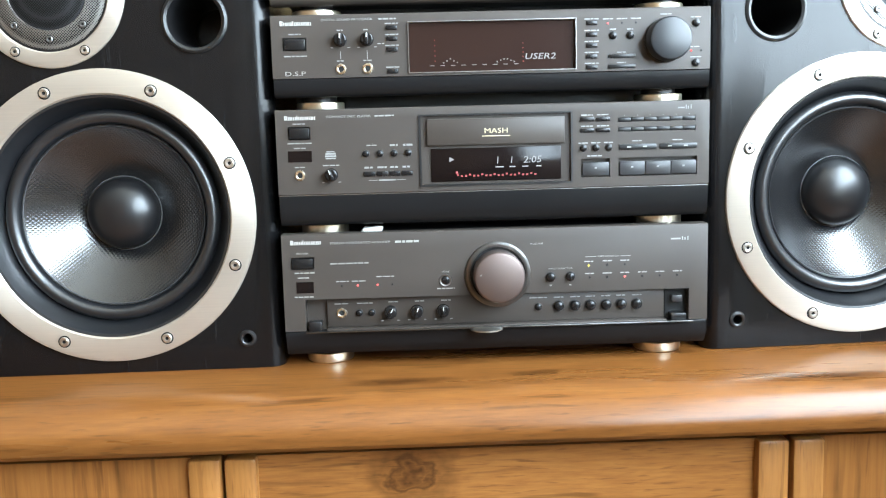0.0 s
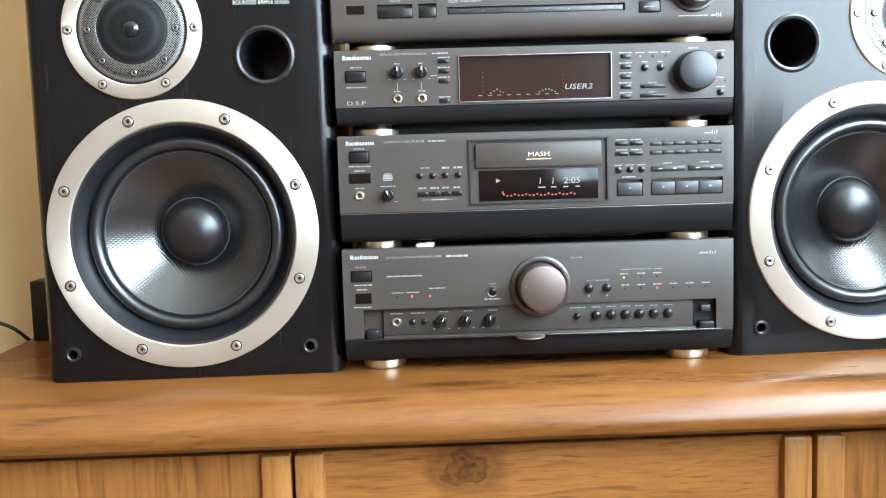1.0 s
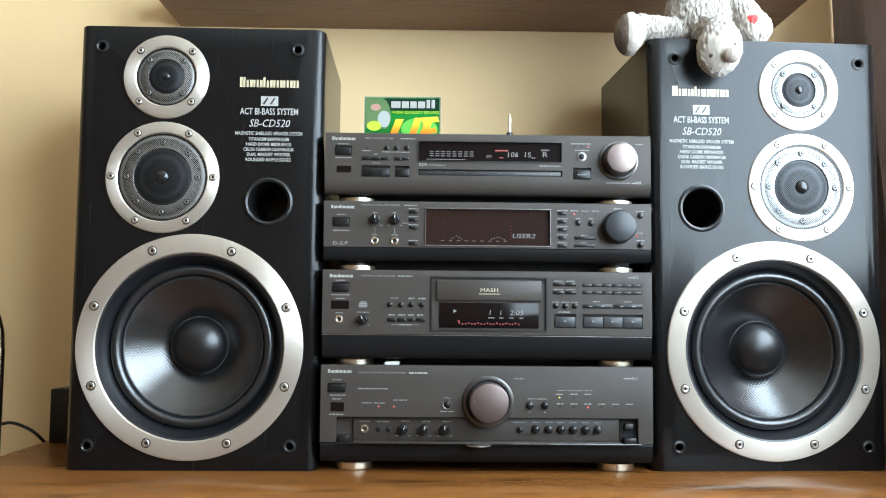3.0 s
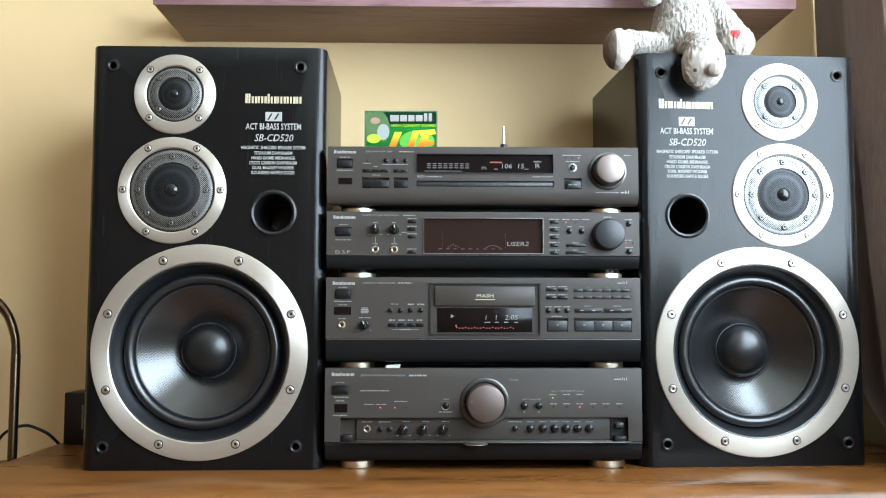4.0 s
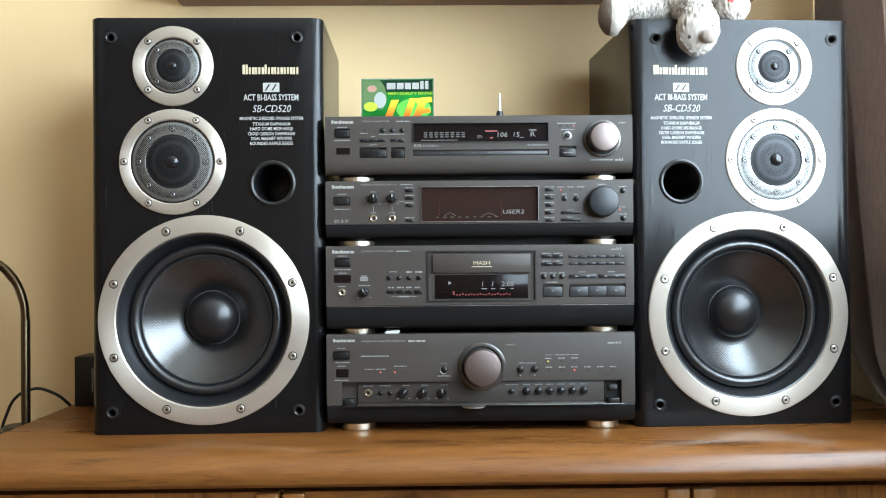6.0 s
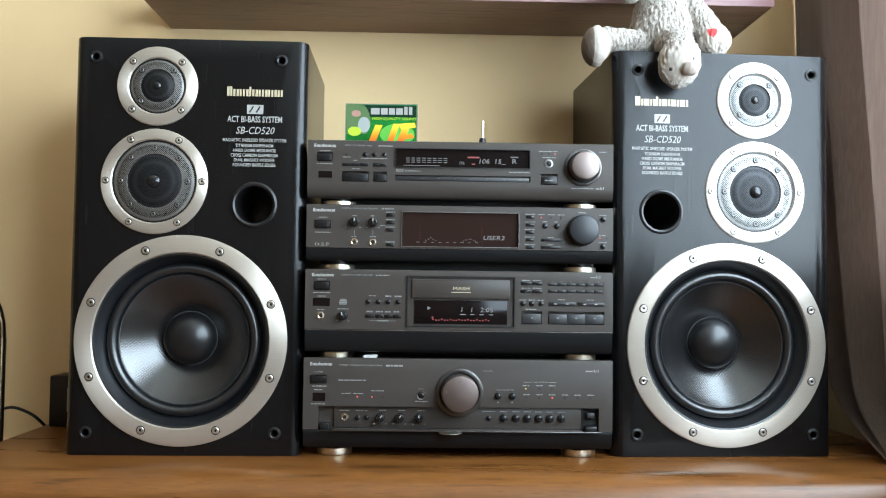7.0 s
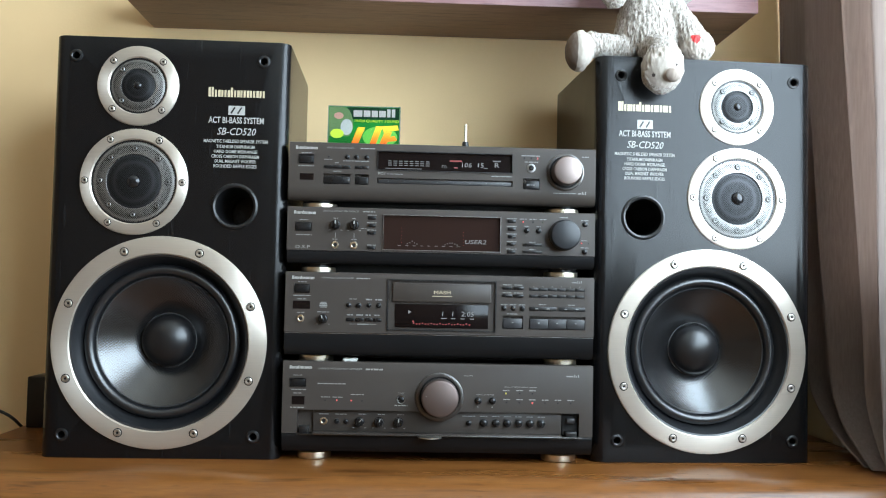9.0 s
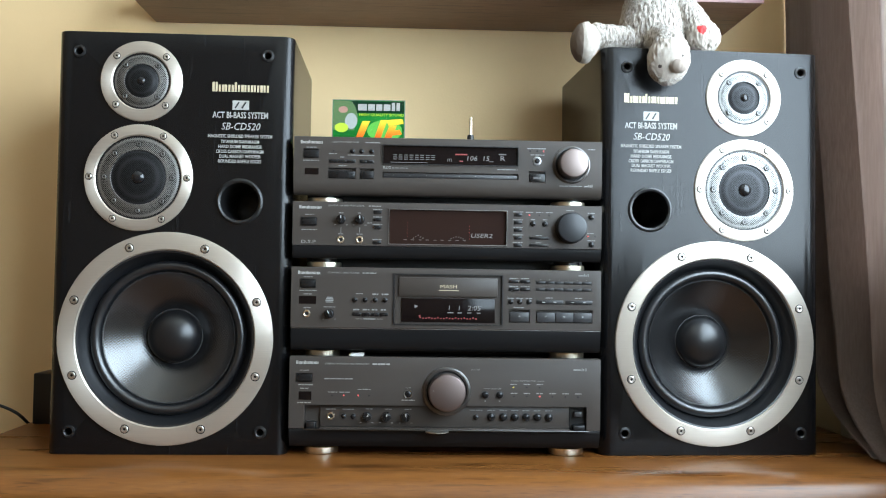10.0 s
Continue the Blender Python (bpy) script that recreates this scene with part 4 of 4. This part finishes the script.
for x in (55, 75):
    round_key("selector_button", u, x, 72, 4.4, 4.4)
print_text(u, "INPUT SELECTOR", 65, 80.4, 2.3, M_SOFT, 25)
bars("caption", u, [(54, 56, 63.4, 1.2), (74, 76, 63.4, 1.2)], M_SOFT)
for x, z, lit in ((94, 82.6, M_LEDYEL), (113, 82.8, M_VOID), (131, 82.8, M_VOID), (95, 70.2, M_VOID), (113, 70.2, M_VOID), (131, 70.2, M_LEDRED), (149, 70.2, M_VOID), (167, 70.2, M_VOID), (185, 70.2, M_VOID)):
    lamp_dot(u, x, z, lit, 1.2)
    caption(u, x - 4.6, x + 4.6, z + 4.2, 1.2, M_SOFT)
print_text(u, "TAPE MONITOR", 114, 91.6, 2.3, M_SOFT, 22)
bars("caption", u, [(91, 101.5, 91.6, 0.5), (126.5, 137, 91.6, 0.5)], M_SOFT)
bars("series_mark", u, [(178, 188, 107.6, 1.6), (189.5, 190.5, 108, 4.0), (192, 193, 107.5, 3.0), (195, 196, 108, 4.0)], M_SOFT, 0, "small series mark as bars")
# the bay behind the open flap
cut(front, slab(-195, 197, 15, 56, -5, 13, 0))
part("control_bay", slab(-194.8, 196.8, 22.8, 56, 12.2, 13.4, 0), M_PANEL, u)
part("bay_floor", slab(-173.5, 173.5, 22.8, 25.2, -3.4, 12, 0.0006), M_PANEL, u)
part("bay_face", slab(-173.5, 173.5, 25.4, 55.8, 7.5, 12, 0.0006), M_PANEL, u, "sunken grey control strip")
part("flap", slab(-194.5, 200, 22.6, 24.0, -7.5, -3.6, 0.0005), M_RIM, u, "folded-down flap edge")
part("flap_tab", turned([(0, 2.4 * MM), (13 * MM, 2.2 * MM), (16.5 * MM, 0.8 * MM), (16.5 * MM, -0.5 * MM), (0, -0.5 * MM)], 40, -0.0115, 0.0212, -0.0035, "z"), M_SCREW, u, "silver finger tab of the flap")
part("flap_hinge", slab(-192, -179, 22.8, 33, -1, 11, 0.001), M_BLACK, u)
bm = slab(174.5, 196.4, 22.8, 55.8, 9, 12, 0.0)
part("hinge_well", bm, M_VOID, u, "black hinge well beside the controls")
part("flap_hinge", slab(178, 194, 23, 31, -3, 9, 0.0012), M_BLACK, u)
part("latch", slab(180, 191, 42, 49, 1, 8.9, 0.0012), M_GREYKEY, u, "grey flap latch")


def sunk(fn, *a, **k):
    """Sets a control on the sunken strip."""
    ob = fn(*a, **k)
    ob.location.y += 0.0075
    return ob


sunk(jack, u, -159, 40, 5.6)
for x in (-141, -128):
    sunk(round_key, "round_button", u, x, 39.6, 3.1, 3.2)
for x, a in ((-109, 30), (-82, 18), (-55, 0)):
    sunk(pointer_knob, u, x, 39.6, 6.2, a)
sunk(round_key, "round_button", u, 43, 40, 3.4, 3.4)
for x in (64, 81, 97, 113, 129, 145):
    sunk(round_key, "input_button", u, x, 40.4, 5.0, 5.0, M_KEY, "round black input key")
    caption(u, x - 5, x + 5, 49.5, 1.1, None, 7.5)
caption(u, -166, -152, 49.5, 1.1, None, 7.5), caption(u, -143, -127, 49.5, 1.1, None, 7.5)
for x in (-107, -80, -53):
    caption(u, x - 4, x + 6, 50, 1.1, None, 7.5)
caption(u, 34, 52, 49.5, 1.1, None, 7.5)
dial(u, "volume_dial", 1.2, 76.4, 33.5, 25.6, 24, M_VOLUME, "large rosy metal volume dial in a dark ring")
bars("dial_mark", u, [(-18.6, -16.8, 79.5, 1.6)], M_SOFT, -24)


# ---- small things on the stack ----
tag = thing("paper_scrap", pose(-0.127, 0.004, 0.9356), "small crumpled white paper scrap on the amplifier", "paper")
bm = boxed(-0.010, 0.010, -0.006, 0.006, 0.0, 0.0065, 0.0015)
bmesh.ops.subdivide_edges(bm, edges=bm.edges[:], cuts=2, use_grid_fill=True)
for v in bm.verts:
    v.co += Vector(noise.noise_vector(v.co * 180)) * 0.0016 * (1 if v.co.z > 0.001 else 0)
    v.co.x += v.co.z * 0.5
part("scrap", bm, mat("white_paper", (0.75, 0.74, 0.70), 0.7), tag)

M_GREEN = plastic("green_card", (0.008, 0.165, 0.022), 0.4, 800, 0.02, 0.5)
M_DKGREEN = mat("dark_green_card", (0.003, 0.028, 0.011), 0.4)
M_PALE = mat("pale_grey_card", (0.10, 0.17, 0.07), 0.4)
M_LIME = mat("lime_print", (0.45, 0.62, 0.05), 0.4)
M_ORANGE = mat("orange_print", (0.85, 0.22, 0.02), 0.4)
tz = nd(M_ORANGE, "SeparateXYZ")
ln(M_ORANGE, coords(M_ORANGE), tz.inputs[0])
tr_ = nd(M_ORANGE, "MapRange")
tr_.inputs["From Min"].default_value, tr_.inputs["From Max"].default_value = 0.005, 0.042
ln(M_ORANGE, tz.outputs["Z"], tr_.inputs["Value"])
ln(M_ORANGE, ramp(M_ORANGE, tr_.outputs["Result"], [(0.1, (0.75, 0.05, 0.015)), (0.45, (0.9, 0.25, 0.02)), (0.9, (0.95, 0.66, 0.05))]), bsdf(M_ORANGE).inputs["Base Color"])


def flat_shape(name, pts, y, material, parent, thick=0.0003):
    bm = bmesh.new()
    f = bm.faces.new([bm.verts.new((x * MM, y, z * MM)) for x, z in pts])
    r = bmesh.ops.extrude_face_region(bm, geom=[f])
    for v in r["geom"]:
        if isinstance(v, bmesh.types.BMVert):
            v.co.y += thick
    return part(name, bm, material, parent, "", False)


def disc(cx, cz, rx, rz, a0=0, a1=360, n=28):
    return [(cx + rx * math.cos(radians(a0 + (a1 - a0) * i / n)), cz + rz * math.sin(radians(a0 + (a1 - a0) * i / n))) for i in range(n + (a1 - a0 < 360))]


for m_ in (M_GREEN, M_DKGREEN, M_PALE, M_LIME, M_ORANGE):
    bsdf(m_).inputs["Specular IOR Level"].default_value = 0.12
tape = thing("cassette_case", pose(-0.117, 0.06, 1.2425, -2, 0, -1.2), "bright green cassette in a clear case, standing on the tuner", "cassette")
bm = bmesh.new()
for x0, x1, z0, z1 in ((-54, -52.8, 0, 70), (52.8, 54, 0, 70), (-52.8, 52.8, 0, 1.2), (-52.8, 52.8, 68.8, 70)):
    box(bm, x0 * MM, x1 * MM, 0, 0.015, z0 * MM, z1 * MM)
part("case_rim", bm, mat("case_rim_plastic", (0.22, 0.32, 0.26), 0.12, 0.0, Alpha=0.6), tape, "clear plastic rim")
part("card", boxed(-0.0526, 0.0526, 0.0012, 0.014, 0.0014, 0.0686), M_GREEN, tape, "green printed card")
for pts, y, m_ in (((( -22, 50), (52, 50), (52, 68), (-26, 68)), 0.0011, M_DKGREEN),
                   ([(-52, 24), (-52, 68), (-30, 68)] + [(-30 + 14 * math.sin(radians(a)), 68 - 30 * (1 - math.cos(radians(a)))) for a in range(10, 91, 10)] + [(-22, 24)], 0.00095, M_PALE),
                   (disc(-26, 38, 9, 12), 0.0008, mat("silver_hub_print", (0.36, 0.38, 0.36), 0.35)),
                   (disc(-40, 28, 10, 7), 0.00075, M_LIME),
                   (disc(-38, 55, 7, 5), 0.00075, mat("rose_print", (0.42, 0.22, 0.17), 0.4)),
                   (disc(24, 24, 26, 16), 0.0010, mat("leaf_green_print", (0.10, 0.42, 0.05), 0.4))):
    flat_shape("card_print", list(pts), y, m_, tape)
bm = bmesh.new()
for i, w in enumerate((13, 10, 9, 10, 5, 5)):
    x0 = -16 + (0, 15, 27, 38, 50, 57)[i]
    box(bm, x0 * MM, (x0 + w) * MM, 0.0002, 0.0012, 0.054, (0.066 if i > 3 else 0.0635))
part("word_mark", bm, M_PRINT, tape, "word mark drawn as plain bars", False)
letters("lettering", "HIGH QUALITY SOUND", 0.0056, 0.019, 0.0475, 0.0007, M_LIME, tape, 0.066)
for k, (pts, m_) in enumerate(((((-22, 6), (-12, 6), (2, 40), (-9, 40)), M_ORANGE), (((-12, 6), (10, 6), (12, 14), (-6, 14)), M_ORANGE), (((6, 6), (15, 6), (28, 42), (18, 42)), M_ORANGE),
                               (((20, 6), (30, 6), (42, 34), (31, 34)), M_ORANGE), (((30, 33), (56, 37), (50, 44), (26, 42)), M_ORANGE), (((30, 18), (50, 21), (46, 28), (33, 25)), M_ORANGE))):
    flat_shape("card_stroke", [(min(x, 52), z - 2) for x, z in pts], 0.00055 - 0.00004 * k, m_, tape)
part("case_front", boxed(-0.0539, 0.0539, -0.0006, 0.0, 0.0005, 0.0695), mat("thin_clear_plastic", (0.02, 0.02, 0.02), 0.08, 0.0, Alpha=0.03), tape, "clear plastic front")

plug = thing("audio_plug", pose(0.035, 0.062, 1.2412), "small metal audio plug standing upright on the tuner", "audio plug")
part("boot", turned([(0, 0), (0.0052, 0), (0.0052, 0.018), (0.0042, 0.0215), (0.0022, 0.022)], 20, 0, 0, 0, "z"), M_BLACK, plug)
part("pin", turned([(0.0021, 0.0220), (0.0021, 0.0300), (0.0015, 0.0304), (0.0021, 0.0310), (0.0021, 0.0350), (0.0015, 0.0354), (0.0021, 0.0360), (0.0021, 0.0420), (0.0013, 0.0432), (0.0020, 0.0452), (0.0014, 0.0478), (0, 0.0488)], 16, 0, 0, 0, "z"),
     M_GOLD, plug, "segmented metal plug pin")


def tube(name, pts, r, material, parent=None, n=10, cyclic=False):
    cu = bpy.data.curves.new(name, "CURVE")
    cu.dimensions, cu.bevel_depth, cu.bevel_resolution, cu.resolution_u, cu.use_fill_caps = "3D", r, 3, n, True
    sp = cu.splines.new("BEZIER")
    sp.bezier_points.add(len(pts) - 1)
    for b, p in zip(sp.bezier_points, pts):
        b.co, b.handle_left_type, b.handle_right_type = p, "AUTO", "AUTO"
    tmp = bpy.data.objects.new(name, cu)
    scene.collection.objects.link(tmp)
    bpy.context.view_layer.update()
    me = bpy.data.meshes.new_from_object(tmp.evaluated_get(bpy.context.evaluated_depsgraph_get()))
    bpy.data.objects.remove(tmp)
    me.materials.clear()
    me.materials.append(material)
    me.polygons.foreach_set("use_smooth", [True] * len(me.polygons))
    ob = new(name, me)
    if parent:
        ob.parent = parent
    return ob


tube("lead", [(0.004, 0, 0.003), (0.03, 0.004, 0.010), (0.06, 0.0, 0.012), (0.045, 0.05, 0.003), (0.0, 0.09, 0.003)], 0.0022, M_BLACK, plug)

# ---- plush toy ----


def fur():
    m = mat("cream_plush_fur", (0.5, 0.45, 0.4), 0.9)
    v = coords(m)
    n = noise_tex(m, coords(m, (520, 520, 120)), 1.0, 3, 0.6, 0.8)
    big = noise_tex(m, v, 28, 4, 0.6, 0.8)
    c = ramp(m, n, [(0.36, (0.09, 0.062, 0.045)), (0.47, (0.34, 0.30, 0.26)), (0.7, (0.50, 0.46, 0.415))])
    ln(m, mixed(m, ramp(m, big, [(0.5, (0.0, 0.0, 0.0)), (0.8, (0.5, 0.5, 0.5))]), c, (0.42, 0.375, 0.33)), bsdf(m).inputs["Base Color"])
    bsdf(m).inputs["Sheen Weight"].default_value = 0.2
    bump(m, n, 0.7, 0.003)
    return m


def plush():
    bm = bmesh.new()

    def blob(c, r, stretch=(1, 1, 1), rot=(0, 0, 0)):
        k = bmesh.ops.create_icosphere(bm, subdivisions=3, radius=1)
        m_ = Matrix.Translation(c) @ Euler([radians(a) for a in rot]).to_matrix().to_4x4() @ Matrix.Diagonal((r * stretch[0], r * stretch[1], r * stretch[2], 1))
        bmesh.ops.transform(bm, verts=k["verts"], matrix=m_)

    def limb(a, b, r0, r1, n=7):
        a, b = Vector(a), Vector(b)
        for i in range(n):
            t = i / (n - 1)
            blob(a.lerp(b, t), r0 + (r1 - r0) * t)

    limb((0.0, 0.045, 0.040), (0.004, 0.05, 0.100), 0.050, 0.038)
    blob((-0.006, 0.035, 0.152), 0.046, (1.1, 0.95, 0.92))
    blob((-0.016, -0.008, 0.140), 0.026, (1.15, 0.9, 0.85))
    limb((-0.040, 0.03, 0.150), (-0.056, 0.012, 0.098), 0.014, 0.019)
    limb((0.036, 0.04, 0.155), (0.052, 0.034, 0.112), 0.013, 0.017)
    limb((-0.02, 0.03, 0.020), (-0.090, 0.012, 0.0215), 0.020, 0.019)
    blob((-0.108, 0.006, 0.010), 0.0265, (0.80, 1.0, 1.12))
    limb((0.000, 0.02, 0.022), (0.004, -0.030, 0.004), 0.022, 0.022)
    blob((0.002, -0.040, -0.022), 0.0305, (0.98, 0.72, 1.22), (18, 0, 0))
    blob((0.011, -0.0600, -0.037), 0.0105, (1.15, 0.9, 0.95))
    limb((0.028, 0.035, 0.100), (0.066, 0.020, 0.034), 0.018, 0.022)
    blob((0.070, 0.018, 0.026), 0.025, (1, 0.9, 1))
    tmp = bpy.data.objects.new("tmp", bpy.data.meshes.new("tmp"))
    bm.to_mesh(tmp.data)
    bm.free()
    scene.collection.objects.link(tmp)
    mod = tmp.modifiers.new("remesh", "REMESH")
    mod.mode, mod.voxel_size = "VOXEL", 0.0014
    bpy.context.view_layer.update()
    me = bpy.data.meshes.new_from_object(tmp.evaluated_get(bpy.context.evaluated_depsgraph_get()))
    bpy.data.objects.remove(tmp)
    b2 = bmesh.new()
    b2.from_mesh(me)
    for _ in range(2):
        bmesh.ops.smooth_vert(b2, verts=b2.verts, factor=0.5, use_axis_x=True, use_axis_y=True, use_axis_z=True)
    b2.normal_update()
    for v in b2.verts:
        p = v.co
        foot = (p - Vector((-0.112, 0.0, 0.006))).length < 0.030 or (p - Vector((0.004, -0.05, -0.03))).length < 0.026
        f = noise.noise(Vector((p.x * 300, p.y * 300, p.z * 120))) * 0.0020 + abs(noise.noise(Vector((p.x * 150, p.y * 150, p.z * 60 + 7)))) * 0.0016 + noise.noise(p * 90) * 0.0012
        v.co = p + v.normal * f * (0.25 if foot else 1.0)
        if p.y > -0.004 and -0.100 < p.x and p.z < 0.004:
            v.co.z = max(v.co.z, 0.0)
    heart = Vector((0.062, -0.004, 0.030))
    for fc in b2.faces:
        c = fc.calc_center_median()
        dx, dz = (c.x - heart.x) / 0.0075, (c.z - heart.z) / 0.0075
        if c.y < 0.012 and (dx * dx + (dz - 0.55 * math.sqrt(abs(dx))) ** 2) < 0.8:
            fc.material_index = 1
        elif (c - Vector((0.011, -0.066, -0.037))).length < 0.0115:
            fc.material_index = 5
        elif any((c - Vector(e)).length < 0.0027 for e in ((-0.005, -0.0585, -0.0245), (0.016, -0.0578, -0.0215), (-0.014, -0.054, -0.036))):
            fc.material_index = 3
        # left sole: its colour also carries the shade of facing away from the window
        elif c.x < -0.114 and c.y < 0.014:
            fc.material_index = 2
        elif c.x < -0.088 or (c - Vector((0.002, -0.044, -0.022))).length < 0.030 or (c - Vector((0.072, 0.018, 0.026))).length < 0.029:
            fc.material_index = 4
    me.materials.clear()
    b2.to_mesh(me)
    b2.free()
    me.polygons.foreach_set("use_smooth", [True] * len(me.polygons))
    # the sole cloth is beige, darkened further for its shaded side
    for m_ in (fur(), mat("red_heart_patch", (0.55, 0.03, 0.03), 0.7), plastic("beige_sole_shaded", (0.14, 0.105, 0.082), 0.9, 500, 0.3), mat("dark_stitching", (0.06, 0.045, 0.04), 0.8), plastic("cream_short_plush", (0.41, 0.36, 0.31), 0.9, 700, 0.35, 0.15), plastic("beige_nose_cloth", (0.27, 0.22, 0.185), 0.9, 600, 0.3)):
        me.materials.append(m_)
    ob = new("plush_toy", me)
    ob.matrix_basis = pose(0.305, 0.014, TABLE + 0.5835)
    return tagged(ob, "cream furry plush toy sitting on the black loudspeaker, red heart", "plush toy")


plush()


# ---- curtain ----
def curtain():
    c = thing("curtain", pose(0, 0, 0), "taupe cloth curtain in soft slanting folds beside the window", "curtain")
    bm = bmesh.new()
    nu, nz = 150, 70
    zs = [0.803 + (2.32 - 0.803) * (j / nz) for j in range(nz + 1)]

    def edge(z):
        """Where the hem nearest the corner runs, leaning towards the window lower down."""
        y = 0.313 - 0.222 * max(0.0, 1.45 - z)
        if z < 0.9075:
            y -= 12.5 * (0.9075 - z) ** 1.89
        return y
    grid = []
    for j, z in enumerate(zs):
        row = []
        for i in range(nu + 1):
            u_ = i / nu
            y = edge(z) + (-0.085 - edge(z)) * u_
            ph = 2.2 + u_ * 23 + 0.5 * math.sin(z * 1.9 + u_ * 5) + 0.5 * noise.noise(Vector((u_ * 4, z * 1.3, 3.1)))
            amp = min(1.0, 0.25 + u_ * 5) * 0.031 * (0.75 + 0.25 * math.sin(u_ * 15 + 1.0))
            wave = math.sin(ph + 0.6 * math.sin(ph) + 0.4 * math.sin(ph * 0.5 + 1))
            x = 0.624 - 0.004 * math.exp(-u_ * 14) + amp * wave + 0.0035 * math.sin(ph * 2.7 + z * 4) + 0.003 * noise.noise(Vector((u_ * 14, z * 5, 0))) + 0.008 * math.sin(z * 2.3)
            y = min(y + 0.010 * math.cos(ph) * min(1.0, u_ * 5), BACK - 0.003)
            if y > -0.02 and z < 1.4:
                x = max(x, 0.590)
            row.append(bm.verts.new((min(x, 0.662), y, z)))
        grid.append(row)
    for a, b in zip(grid, grid[1:]):
        for i in range(nu):
            bm.faces.new((a[i], a[i + 1], b[i + 1], b[i]))
    ob = part("cloth", bm, M_CURTAIN, c)
    ob.modifiers.new("thick", "SOLIDIFY").thickness = 0.0012
    tube("curtain_rod", [(0.63, 0.30, 2.34), (0.63, -0.8, 2.34), (0.63, -1.9, 2.34)], 0.011, M_EDGE, c)
    part("bracket", boxed(0.63, RIGHT, 0.255, 0.275, 2.33, 2.35), M_EDGE, c)
    part("bracket", boxed(0.63, RIGHT, -1.87, -1.85, 2.33, 2.35), M_EDGE, c)


curtain()
structure("trim", boxed(RIGHT - 0.012, RIGHT - 0.0005, 0.160, 0.195, TABLE + 0.001, 0.93, 0.002), M_FRAME, "narrow pale trim strip on the side wall", "trim")

# ---- beside the sideboard ----
M_BRASS = brushed("dark_bronze_tube", (0.13, 0.093, 0.055), 0.3, (600, 600, 10))
lamp = thing("gooseneck_lamp", pose(-0.724, 0.185, 0.0), "bronze gooseneck lamp on a black column beside the sideboard", "lamp")
part("column", turned([(0, 0), (0.10, 0), (0.10, 0.012), (0.036, 0.02), (0.034, 0.776), (0.030, 0.781), (0, 0.782)], 40, -0.002, 0, 0, "z"), M_BLACK, lamp, "matt black lamp column")
part("pole", turned([(0.0072, 0.78), (0.0072, 0.948), (0.0066, 0.95)], 24, 0, 0, 0, "z"), M_BRASS, lamp, "shiny bronze tube")
neck = [(0, 0, 0.948), (-0.002, 0, 0.975), (-0.013, 0, 1.008), (-0.034, 0, 1.034), (-0.064, 0, 1.052), (-0.10, 0, 1.058), (-0.14, 0, 1.045)]
tube("gooseneck", neck, 0.0062, M_BRASS, lamp)
bm = bmesh.new()
pts = [Vector(p) for p in neck]
for a, b in zip(pts, pts[1:]):
    for k in range(8):
        p = a.lerp(b, k / 8)
        r = bmesh.ops.create_cone(bm, segments=14, radius1=0.0071, radius2=0.0071, depth=0.0018)
        bmesh.ops.transform(bm, verts=r["verts"], matrix=Matrix.Translation(p) @ (b - a).to_track_quat("Z", "Y").to_matrix().to_4x4())
part("neck_ribs", bm, M_BRASS, lamp)
part("shade", turned([(0.012, 0.0), (0.02, -0.012), (0.045, -0.06), (0.047, -0.06), (0.022, -0.010), (0.012, 0.002)], 32, -0.142, 1.046, 0, "z"), M_BLACK, lamp, "small black shade")
cab = tube("power_cable", [(-0.80, 0.26, 0.0025), (-0.80, 0.265, 0.4), (-0.785, 0.262, 0.80), (-0.745, 0.258, 0.8285), (-0.712, 0.256, 0.823), (-0.69, 0.262, 0.806), (-0.688, 0.30, 0.77), (-0.688, 0.305, 0.5)], 0.0026, M_BLACK)
tagged(cab, "thin black power cable looping over beside the sideboard", "cable")
bx = thing("power_adapter", pose(-0.632, 0.265, TABLE), "small black plastic box standing behind the loudspeaker", "adapter")
part("housing", boxed(-0.038, 0.038, -0.02, 0.045, 0, 0.084, 0.0025), M_BLACK, bx)
part("label", boxed(-0.0085, -0.006, -0.0208, -0.0195, 0.025, 0.064), M_FAINT, bx, "narrow grey strip")
